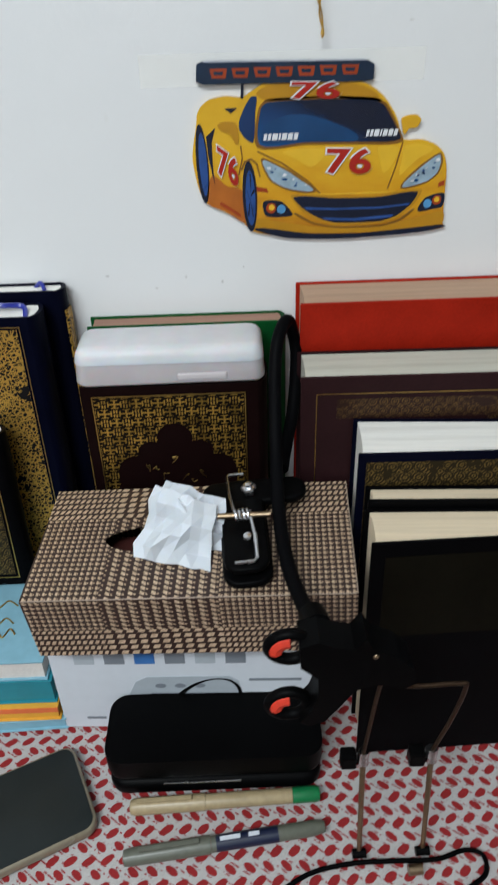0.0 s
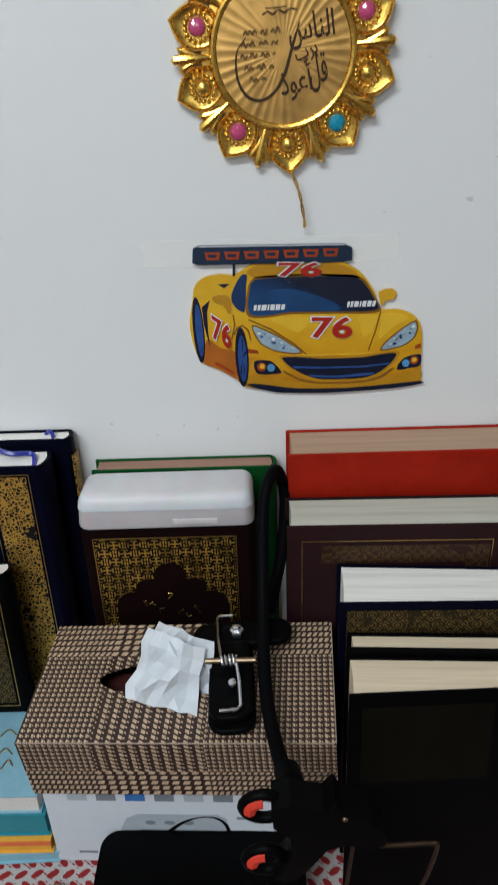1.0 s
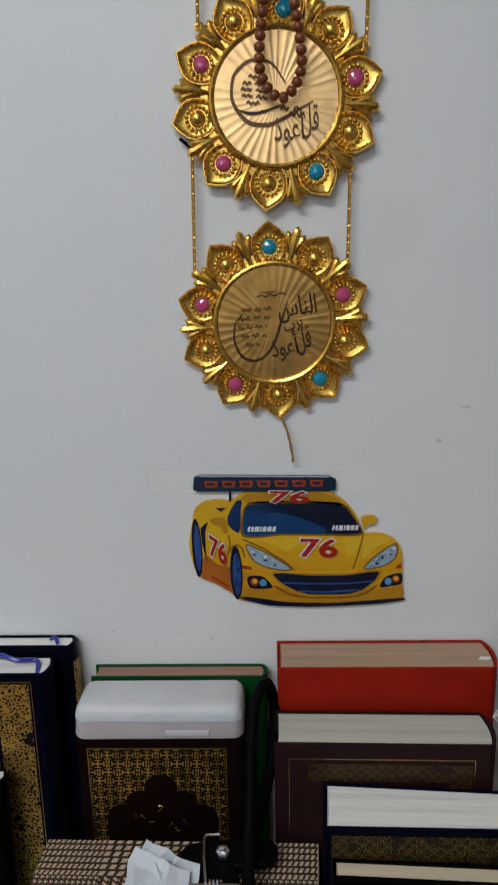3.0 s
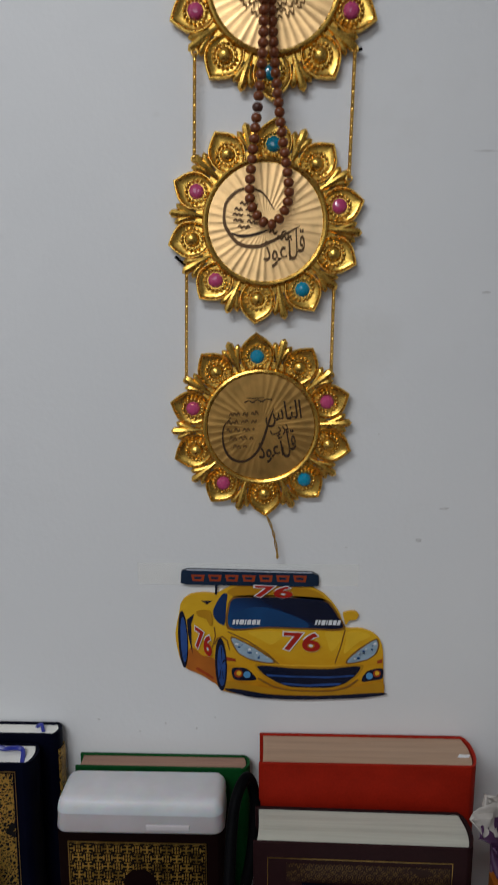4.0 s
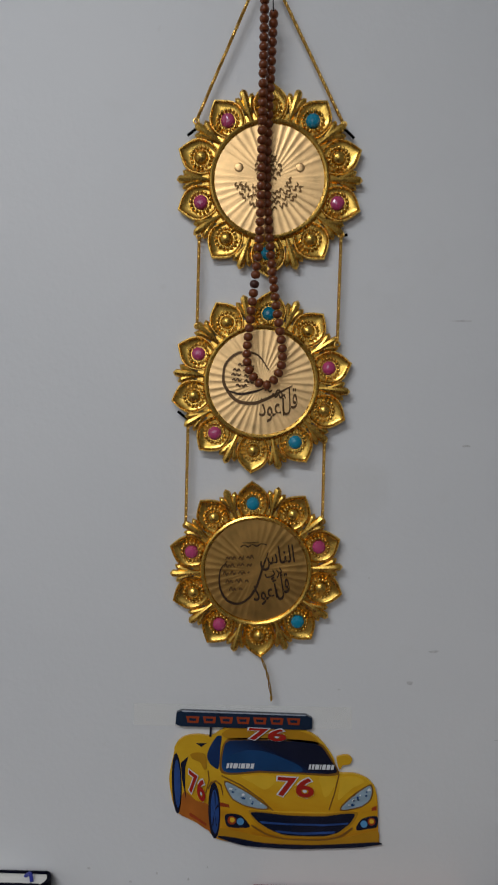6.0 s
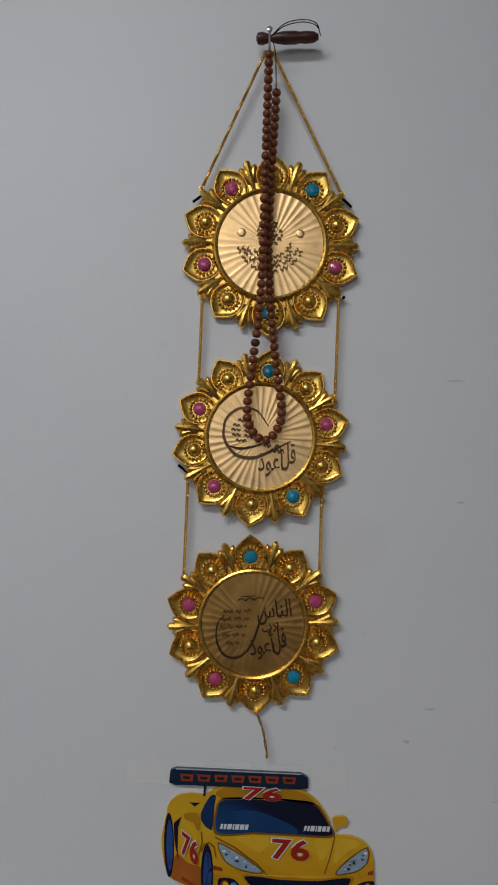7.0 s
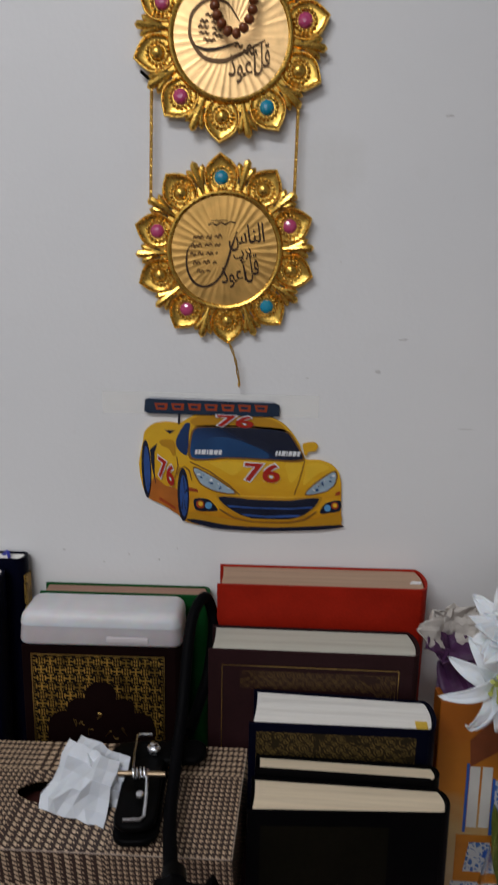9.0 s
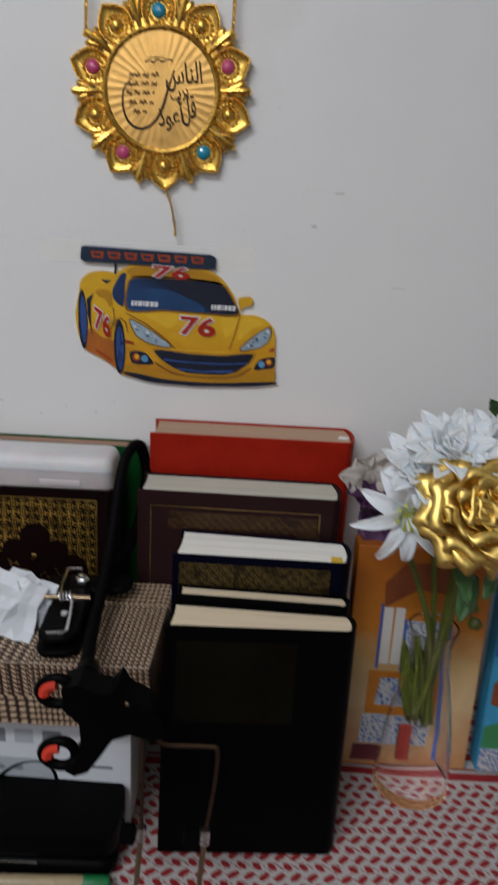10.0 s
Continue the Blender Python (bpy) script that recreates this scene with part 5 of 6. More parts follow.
def face_middle(p):
    y = -0.0054
    word(p, QUL, 0.0270, -0.0130, 0.0140, 8, 0.85, 1.8, M_BROWN_INK)
    word(p, AUDHU, 0.0120, -0.0215, 0.0140, 8, 1.0, 1.7, M_BROWN_INK)
    ribbon_stroke([(0.028, 0.000), (0.0155, -0.0085), (0.006, -0.0145), (-0.005, -0.0195), (-0.020, -0.0185), (-0.0315, -0.007), (-0.0340, 0.004), (-0.0320, 0.0145), (-0.0215, 0.0240), (-0.006, 0.0235), (0.006, 0.011)],
                  [0.0008, 0.0022, 0.0027, 0.0030, 0.0030, 0.0027, 0.0020, 0.0022, 0.0022, 0.0016, 0.0008], y, "calligraphy_sweep", p, M_BROWN_INK)
    ribbon_stroke([(-0.030, -0.0105), (-0.018, -0.0125), (-0.006, -0.0095), (0.006, -0.004)], [0.0008, 0.0024, 0.0020, 0.0006], y, "calligraphy_sweep", p)
    verses(p, ((-0.022, -0.005, 0.0130), (-0.026, -0.003, 0.0085), (-0.027, -0.002, 0.0040), (-0.026, -0.004, -0.0005), (-0.022, -0.007, -0.0050)), y, M_BROWN_INK, 4)
    verses(p, ((0.004, 0.022, -0.0065), (0.010, 0.026, -0.0110)), y, M_BROWN_INK, 14, 0.0022, 0.0019)


def face_top(p):
    y = -0.0054
    # a rounded block of tight script over a fan of script, both unreadable
    block_rows = []
    for k in range(6):
        z = 0.0190 - 0.0036 * k
        half = 0.0125 * math.sqrt(max(0.15, 1 - ((z - 0.010) / 0.0115) ** 2))
        block_rows.append((-half, half, z))
    verses(p, block_rows, y, M_VERSE, 21, 0.0016, 0.0014)
    rnd = random.Random(3)
    for r, a0, a1 in ((0.0305, 198, 342), (0.0265, 200, 340), (0.0225, 206, 334), (0.0185, 218, 322)):
        a = a0
        while a < a1:
            pts = []
            for i in range(rnd.randint(4, 6)):
                rr = r + rnd.uniform(0.3, 1.0) * (0.0017 if i % 2 else -0.0017)
                pts.append((rr * math.cos(radians(a)), 0.0065 + rr * math.sin(radians(a))))
                a += 0.0019 / r * 57.3
            ribbon_stroke(pts, [0.0006, 0.0014, 0.0008, 0.0013, 0.0006], y, "script_line", p, M_VERSE)
            a += 1.5
    for x in (-0.026, 0.026):
        ob = part("boss", dome_mesh(0.0038, 0.0008, 12), M_GOLD_DISC, p)
        ob.location = (x, -0.0050, 0.010)


M_VERSE = worn("faint_brown_ink", (0.19, 0.10, 0.03), 0.45, 0.6, grain=200)
M_BROWN_INK = worn("golden_brown_ink", (0.12, 0.06, 0.02), 0.4, 0.5, grain=200)
# the lowest disc's foil is coloured darker for the dim room it reflects
M_DISC_DIM = gold_material("dimmed_gold_foil", (0.80, 0.46, 0.14), 0.34, 60)


def cord(parent, a, b, sag=0.0, n=None):
    """A twisted gold cord between two points, as a fine rope."""
    a, b = Vector(a), Vector(b)
    length = (b - a).length
    n = n or max(16, int(length / 0.0007))
    d = (b - a).normalized()
    u = d.orthogonal().normalized()
    w = d.cross(u)
    bm = bmesh.new()
    for half in (0.0, math.pi):
        pts = []
        for k in range(n + 1):
            s = k / n
            t = s * length / 0.0052 * 2 * math.pi + half
            pts.append(a.lerp(b, s) + 0.00075 * (u * math.cos(t) + w * math.sin(t)) + Vector((0, -sag * math.sin(math.pi * s), 0)))
        tube(pts, 0.00092, 6, False, True, bm)
    return part("cord", bm, M_CHAIN, parent, "", True)


def make_hanging():
    w = thing("wall_hanging", pose(0, 0, 0), "three gold jewelled plaques hanging on gold cords from a nail", "wall decoration")
    # leaves from the top, anticlockwise: p pink, b turquoise, o plain stud
    make_plaque(w, 0.0819, 1.6889, -0.7, "opopobopob", face_top, M_GOLD_DISC, 1.05, 0.2, 0.5)
    make_plaque(w, 0.0758, 1.5087, -6.1, "bopopobopo", face_middle, M_GOLD_DISC, 1.018, -2.0, 0.5)
    make_plaque(w, 0.0721, 1.3374, 2.9, "bopopobopo", face_bottom, M_DISC_DIM, 1.0, 1.2, 0.32)
    nail = (0.0775, -0.012, 1.872)
    cord(w, (0.0165, -0.008, 1.7405), (nail[0] - 0.003, nail[1], nail[2] - 0.002))
    cord(w, (0.1475, -0.008, 1.7365), (nail[0] + 0.003, nail[1], nail[2] - 0.002))
    cord(w, (0.0195, -0.009, 1.638), (0.0178, -0.009, 1.5600))
    cord(w, (0.1462, -0.009, 1.639), (0.1438, -0.009, 1.5440))
    cord(w, (0.0098, -0.009, 1.471), (0.0078, -0.009, 1.3790))
    cord(w, (0.1332, -0.009, 1.457), (0.1322, -0.009, 1.3840))
    for x, z in ((0.0165, 1.7405), (0.1475, 1.7365), (0.0195, 1.639), (0.1462, 1.640), (0.0178, 1.559), (0.1438, 1.543), (0.0098, 1.472), (0.1332, 1.458), (0.0078, 1.378), (0.1322, 1.383)):
        bm = bmesh.new()
        n = 12
        tube([(0.0024 * math.cos(2 * math.pi * k / n), 0, 0.0024 * math.sin(2 * math.pi * k / n)) for k in range(n)], 0.0008, 6, True, False, bm)
        ob = part("ring", bm, M_CHAIN, w, "", True)
        ob.location = (x, -0.0085, z)
    # frayed thread at the foot
    for off in (0.0, 0.0016):
        bm = tube(smooth_line([(0.0772, -0.008, 1.257), (0.080 + off, -0.009, 1.249), (0.0845 - off, -0.010, 1.240), (0.0845 + off, -0.009, 1.231), (0.0872, -0.009, 1.2205)], 6), 0.0006, 6)
        part("thread", bm, M_CHAIN, w, "", True)
    part("thread_knot", lathe([(0.0006, 0.0), (0.0014, 0.002), (0.0008, 0.006)], 8), M_CHAIN, w).location = (0.0870, -0.009, 1.2165)
    # black plastic pins poking out behind the plaques
    for x, z, dx, dz in ((0.013, 1.7325, -0.005, -0.004), (0.1525, 1.730, 0.005, -0.005), (0.1495, 1.640, 0.003, 0.001), (0.0045, 1.4785, -0.005, 0.004)):
        part("pin", tube([(x - dx, -0.005, z - dz), (x + dx * 0.9, -0.006, z + dz * 0.9)], 0.0013, 8), M_BLACK, w, "short black pin", True)
    return w


def make_prayer_beads():
    t = thing("prayer_beads", pose(0.079, -0.026, 1.86), "string of brown wooden prayer beads hanging from a nail", "prayer beads")
    steps = [(-0.0015, 0.006), (-0.003, -0.108), (-0.004, -0.185), (-0.0055, -0.231), (-0.011, -0.283), (-0.0155, -0.324), (-0.0135, -0.341), (-0.004, -0.353), (0.005, -0.353),
             (0.0135, -0.341), (0.0155, -0.324), (0.0095, -0.283), (0.0045, -0.236), (0.0015, -0.195), (0.001, -0.150), (0.003, -0.100), (0.0058, -0.034)]
    line = smooth_line([(x, -0.003 if k in (1, 2, 3, 4) else 0.0055 if k > 11 else 0.0, z) for k, (x, z) in enumerate(steps)], 60)
    bm = lathe([(0.0008, -0.0036), (0.0024, -0.0032), (0.0036, -0.0022), (0.0042, -0.0006), (0.0042, 0.0006), (0.0036, 0.0022), (0.0024, 0.0032), (0.0008, 0.0036)], 12)
    first, run, last, k = None, 0.0, line[0], 0
    for i, p in enumerate(line[1:], 1):
        run += (p - last).length
        last = p
        if run < 0.0072:
            continue
        run = 0.0
        if first is None:
            first = part("bead", bm, M_BEAD, t, "", True)
            ob = first
        else:
            ob = new("bead", first.data)
            ob.parent = t
        d = (line[min(i + 4, len(line) - 1)] - line[max(i - 4, 0)]).normalized()
        ob.matrix_local = Matrix.Translation(p) @ d.to_track_quat("Z", "Y").to_matrix().to_4x4()
        k += 1
        if k == 35:
            dark = ob.data.copy()
            dark.materials[0] = M_BEAD_DARK
            ob.data = dark
            ob["label"] = "small black divider bead"
    part("string", tube([(0.0055, 0.001, -0.034), (0.0045, 0.001, 0.0), (0.002, 0.002, 0.012)], 0.0005, 6), M_BLACK, t)
    # turned toggle lying across the nail, with a loop of thread
    bm = lathe([(0.0015, -0.014), (0.0050, -0.0125), (0.0058, -0.008), (0.0045, -0.004), (0.0030, 0.0), (0.0046, 0.004), (0.0058, 0.012), (0.0058, 0.022), (0.0050, 0.027), (0.0055, 0.032), (0.0048, 0.040), (0.0025, 0.044)], 16)
    ob = part("toggle", bm, M_BEAD_DARK, t, "dark turned wooden toggle", True)
    ob.matrix_local = pose(0.0, 0.011, 0.0205, 0, 88, 0)
    for dz in (0.0, 0.0022):
        bm = tube(smooth_line([(0.000, 0.002, 0.017), (0.012, -0.002, 0.024 + dz), (0.028, -0.002, 0.028 + dz), (0.041, 0.0, 0.026 + dz), (0.0455, 0.004, 0.019)], 8), 0.00045, 6)
        part("thread_loop", bm, M_BLACK, t, "", True)
    return t


def make_nail():
    n = thing("nail", pose(0.0775, 0, 1.8765, 90, 0, 0), "small steel nail in the wall", "nail")
    part("shank", lathe([(0.0012, -0.01), (0.0012, 0.034), (0.0012, 0.035)], 10), M_STEEL, n, "", True)
    part("head", lathe([(0.0026, 0.035), (0.0028, 0.0358), (0.0020, 0.0364)], 12), M_STEEL, n, "", True)
    return n


make_hanging()
make_prayer_beads()
make_nail()

# ---- gooseneck phone holder, its clamp and wire stand ----


def ribbed_line(points, r, pitch=0.0022):
    """A smooth line cut finely, with a radius that rises and falls like a flexible metal hose."""
    line = smooth_line(points, 60)
    out, rad, run, last = [], [], 0.0, line[0]
    for p in line:
        run += (p - last).length
        last = p
        if not out or (p - out[-1]).length > pitch / 2:
            out.append(p)
            rad.append(r if len(out) % 2 else r * 0.93)
    return out, rad


M_WIRE = worn("dark_bronze_wire", (0.075, 0.047, 0.03), 0.5, 1.0, grain=250, spread=0.2)


def make_phone_holder():
    h = thing("phone_holder", pose(0, 0, 0), "black gooseneck phone holder clipped over the tissue box", "phone holder")
    pts, rad = ribbed_line([(0.052, -0.118, 0.930), (0.056, -0.098, 0.935), (0.064, -0.070, 0.955), (0.068, -0.050, 0.990), (0.066, -0.046, 1.010), (0.060, -0.056, 1.028), (0.052, -0.072, 1.020),
                            (0.0485, -0.088, 0.998), (0.0470, -0.120, 0.957), (0.0462, -0.165, 0.931), (0.0482, -0.210, 0.925), (0.0535, -0.250, 0.929), (0.060, -0.288, 0.942)], 0.0052)
    part("gooseneck", tube(pts, rad, 12), M_RUBBER, h, "black flexible metal arm in a rubber sleeve", True)
    part("collar", tube([(0.0595, -0.276, 0.938), (0.0615, -0.291, 0.9435)], 0.0085, 14), M_BLACK, h, "", True)
    # spring clamp lying on the box
    tilt = pose(0.021, -0.170, 0.9105, 3, -3, 2)

    def at(ob):
        ob.matrix_local = tilt
        return ob

    at(part("lower_jaw", rounded_slab(-0.0175, -0.054, 0.0175, 0.050, 0.0, 0.006, 0.012, 0.002), M_BLACK, h, "", True))
    bm = rounded_slab(-0.0160, -0.052, 0.0160, 0.048, 0.0, 0.0055, 0.012, 0.002)
    bmesh.ops.transform(bm, matrix=pose(0, 0.0, 0.0090, -3, 0, 0), verts=bm.verts[:])
    at(part("upper_jaw", bm, M_BLACK, h, "", True))
    at(part("cross_pad", rounded_slab(-0.030, 0.020, 0.050, 0.046, 0.0062, 0.0135, 0.012, 0.003), M_BLACK, h, "", True))
    at(part("hinge_pin", tube([(-0.018, -0.003, 0.0225), (0.020, -0.006, 0.0225)], 0.0022, 10), M_BRASS, h, "dull steel hinge pin", True))
    coil = [(-0.006 + 0.0115 * k / 60, -0.0045 + 0.0044 * math.cos(k * 0.42), 0.0225 + 0.0044 * math.sin(k * 0.42)) for k in range(61)]
    at(part("spring", tube(coil, 0.00105, 7), M_STEEL, h, "bright steel coil spring", True))
    wire = [(-0.006, -0.001, 0.0225), (-0.0085, 0.020, 0.0205), (-0.010, 0.045, 0.0180), (-0.008, 0.047, 0.0180), (0.003, 0.047, 0.0180)]
    at(part("spring_arm", tube(wire, 0.0013, 7), M_STEEL, h, "bright steel wire", True))
    wire = [(0.0055, -0.008, 0.0230), (0.0072, -0.026, 0.0215), (0.0072, -0.043, 0.0185), (0.0050, -0.046, 0.0183), (-0.008, -0.046, 0.0183)]
    at(part("spring_arm", tube(wire, 0.0014, 7), M_STEEL, h, "bright steel wire", True))
    bm = lathe([(0.0062, 0.0), (0.0062, 0.003), (0.0055, 0.0045), (0.003, 0.0048), (0.0028, 0.0075), (0.001, 0.008)], 6)
    ob = part("nut", bm, M_STEEL, h, "steel hexagon nut")
    ob.matrix_local = tilt @ pose(0.006, 0.030, 0.0150)
    bm = lathe([(0.0035, 0.0), (0.0030, 0.0018), (0.001, 0.0022)], 12)
    ob = part("rivet", bm, M_STEEL, h, "", True)
    ob.matrix_local = tilt @ pose(0.002, -0.024, 0.0200)
    # the claw at the end of the arm: two padded finger loops and a grip
    for z in (0.9385, 0.887):
        ring = []
        for k in range(20):
            a = 2 * math.pi * k / 20
            ring.append((0.0435 + 0.0115 * math.cos(a), -0.300, z + 0.0105 * math.sin(a) * (1 + 0.12 * math.cos(a))))
        part("finger_loop", tube(ring, 0.0036, 10, True), M_BLACK, h, "", True)
        arc = []
        for k in range(9):
            a = radians(85 + 110 * k / 8)
            arc.append((0.0435 + 0.0074 * math.cos(a), -0.3015, z + 0.0066 * math.sin(a)))
        part("foam_pad", tube(arc, 0.0044, 8), M_ORANGE, h, "orange-red foam lining", True)
    grip = [(0.049, 0.947), (0.060, 0.951), (0.070, 0.946), (0.080, 0.944), (0.086, 0.953), (0.091, 0.943), (0.104, 0.936), (0.115, 0.925), (0.1175, 0.913), (0.110, 0.908),
            (0.094, 0.913), (0.082, 0.908), (0.074, 0.894), (0.065, 0.880), (0.056, 0.876), (0.050, 0.880), (0.057, 0.890), (0.061, 0.905), (0.060, 0.920), (0.050, 0.930)]
    part("grip", prism(grip, -0.309, -0.289, 0.0028), M_BLACK, h, "", True)
    part("screw", dome_mesh(0.0018, 0.0012, 10), M_BRASS, h, "", True).location = (0.092, -0.309, 0.938)
    # wire bail and telescopic legs
    part("wire_bail", tube(smooth_line([(0.108, -0.300, 0.905), (0.118, -0.300, 0.8985), (0.147, -0.298, 0.8965), (0.1525, -0.297, 0.891), (0.151, -0.290, 0.850), (0.146, -0.281, 0.800)], 8), 0.0015, 8), M_WIRE, h, "dark bronze wire", True)
    part("wire_bail", tube(smooth_line([(0.101, -0.296, 0.905), (0.100, -0.290, 0.870), (0.098, -0.281, 0.800)], 8), 0.0015, 8), M_WIRE, h, "dark bronze wire", True)
    for x, fx in ((0.098, 0.095), (0.146, 0.141)):
        part("leg_collar", tube([(x, -0.2805, 0.803), (x - 0.0003, -0.2835, 0.793)], 0.0042, 12), M_STEEL, h, "chrome collar", True)
        part("leg", tube([(x, -0.282, 0.797), (fx, -0.3105, TABLE + 0.004)], [0.0022, 0.0018], 8), M_BRASS, h, "", True)
        part("foot", tube([(fx - 0.005, -0.311, TABLE + 0.0042), (fx + 0.005, -0.311, TABLE + 0.0042)], 0.0034, 8), M_BLACK, h, "", True)
        part("leg_knob", block(x - 0.016, -0.286, 0.789, x - 0.0046, -0.276, 0.803, 0.002), M_BLACK, h)
    return h


def make_cable():
    pts = [(0.010, -0.345, 0), (0.035, -0.334, 0), (0.060, -0.322, 0), (0.090, -0.317, 0), (0.118, -0.3165, 0), (0.150, -0.3165, 0), (0.172, -0.311, 0), (0.184, -0.315, 0), (0.182, -0.328, 0), (0.165, -0.338, 0)]
    ob = part("cable", tube(smooth_line([(x, y, TABLE + 0.0026) for x, y, _ in pts], 8), 0.0018, 8), M_BLACK, None, "", True)
    tagged(ob, "thin black cable looped on the cloth", "cable")
    bead = tagged(part("cable_clip", tube([(0.128, -0.324, TABLE + 0.0045), (0.138, -0.3235, TABLE + 0.0045)], 0.0038, 10), M_BRASS, None, "", True), "small copper clip beside the cable", "clip")


def make_lead():
    pts = [(-0.045, -0.2005, 0.752), (-0.032, -0.199, 0.770), (-0.016, -0.1985, 0.781), (0.000, -0.199, 0.783), (0.010, -0.200, 0.775), (0.013, -0.2005, 0.758), (0.014, -0.201, TABLE + 0.0026)]
    ob = part("cable", tube(smooth_line([*reversed([(-0.050, -0.2005, TABLE + 0.0026), *pts])], 8), 0.0016, 8), M_BLACK, None, "", True)
    tagged(ob, "thin black lead looped against the white carton", "cable")


make_phone_holder()
make_cable()
make_lead()

# ---- picture cartons behind the vase ----
P_ORANGE = worn("orange_print", (0.50, 0.17, 0.012), 0.4, grain=30, spread=0.3, bump=0.03)
P_CREAM = worn("cream_print", (0.50, 0.34, 0.17), 0.4, grain=24, spread=0.2, bump=0.03)
P_BROWN = worn("red_brown_print", (0.20, 0.05, 0.015), 0.4, grain=40, spread=0.4, bump=0.03)
P_BLUE = worn("strong_blue_print", (0.02, 0.09, 0.38), 0.4, grain=40, spread=0.2, bump=0.03)
P_SKY = worn("sky_blue_print", (0.04, 0.30, 0.52), 0.4, grain=30, spread=0.3, bump=0.03)
P_WHITE = worn("off_white_print", (0.62, 0.60, 0.55), 0.4, grain=30, spread=0.1, bump=0.03)
P_LEAF = worn("green_print", (0.04, 0.22, 0.08), 0.4, grain=40, spread=0.3, bump=0.03)
P_DARK = worn("maroon_print", (0.09, 0.012, 0.02), 0.4, grain=40, spread=0.3, bump=0.03)


def tile_material():
    """Printed blue and white ornament."""
    n = Nodes("blue_tile_print", 0.4, 0, (0.2, 0.3, 0.5))
    v = n.node("ShaderNodeTexVoronoi", feature="DISTANCE_TO_EDGE")
    v.inputs["Scale"].default_value = 260
    n.link(n.co((1, 1, 0.8), (0, 0.7, 0)), v.inputs["Vector"])
    f = n.math("LESS_THAN", v.outputs["Distance"], 0.16)
    n.colour(n.mix(f, (0.05, 0.13, 0.34), (0.50, 0.50, 0.50)))
    return n.m


P_TILE = tile_material()


def fade_material():
    """Printed sky: deep orange above, fading to cream below."""
    n = Nodes("orange_to_cream_print", 0.4, 0, (0.5, 0.3, 0.1))
    z = n.xyz(n.co())[2]
    f = n.math("ADD", n.math("MULTIPLY", z, 4.6), n.math("MULTIPLY", n.math("SUBTRACT", n.noise(22, 3), 0.5), 0.5))
    n.colour(n.ramp(f, [(0.05, (0.40, 0.17, 0.06)), (0.30, (0.52, 0.37, 0.20)), (0.52, (0.52, 0.34, 0.14)), (0.72, (0.50, 0.17, 0.012)), (1.0, (0.36, 0.10, 0.008))]))
    return n.m


P_FADE = fade_material()


def make_picture_carton():
    c = thing("picture_carton", pose(0.272, -0.093, TABLE + 0.0008, -4, 0, -1), "orange printed carton with a tiled archway picture leaning behind the vase", "box")
    w, h, t = 0.128, 0.236, 0.026
    part("carton_body", block(0, -t, 0, w, 0, h, 0.001), P_FADE, c)
    y = -t

    def panel(name, pts, material, k=1):
        pts = [(x, z + (0.010 if z > 0.03 else 0.0)) for x, z in pts]
        return part(name, prism(pts, y - 0.0003 * k, y - 0.0003 * (k - 1) + 0.00005), material, c)

    panel("printed_arch", [(0.030, 0.165), (0.060, 0.185), (0.100, 0.180), (0.112, 0.160), (0.110, 0.205), (0.090, 0.215), (0.045, 0.210), (0.028, 0.190)], P_BROWN, 2)
    for x in (0.030, 0.041):
        panel("printed_column", [(x, 0.105), (x + 0.009, 0.105), (x + 0.009, 0.165), (x, 0.165)], P_WHITE, 2)
    panel("printed_edge", [(0.027, 0.100), (0.0295, 0.100), (0.0295, 0.168), (0.027, 0.168)], P_BLUE, 2)
    panel("printed_tiles", [(0.0515, 0.098), (0.092, 0.098), (0.090, 0.152), (0.0515, 0.152)], P_TILE, 2)
    panel("printed_edge", [(0.0505, 0.098), (0.0530, 0.098), (0.0530, 0.154), (0.0505, 0.154)], P_BLUE, 3)
    panel("printed_floor", [(0.022, 0.050), (0.092, 0.050), (0.092, 0.097), (0.022, 0.097)], P_ORANGE, 2)
    panel("printed_rug", [(0.030, 0.060), (0.085, 0.060), (0.080, 0.090), (0.034, 0.090)], P_TILE, 3)
    panel("printed_flower", [(0.046, 0.076), (0.053, 0.072), (0.060, 0.076), (0.056, 0.083), (0.048, 0.083)], P_BLUE, 4)
    panel("printed_tiles", [(0.018, 0.026), (0.085, 0.026), (0.088, 0.049), (0.020, 0.049)], P_TILE, 2)
    panel("printed_base", [(0.012, 0.006), (0.040, 0.006), (0.042, 0.024), (0.014, 0.024)], P_DARK, 2)
    panel("printed_stripe", [(0.094, 0.010), (0.099, 0.010), (0.097, 0.150), (0.092, 0.150)], P_BLUE, 2)
    return c


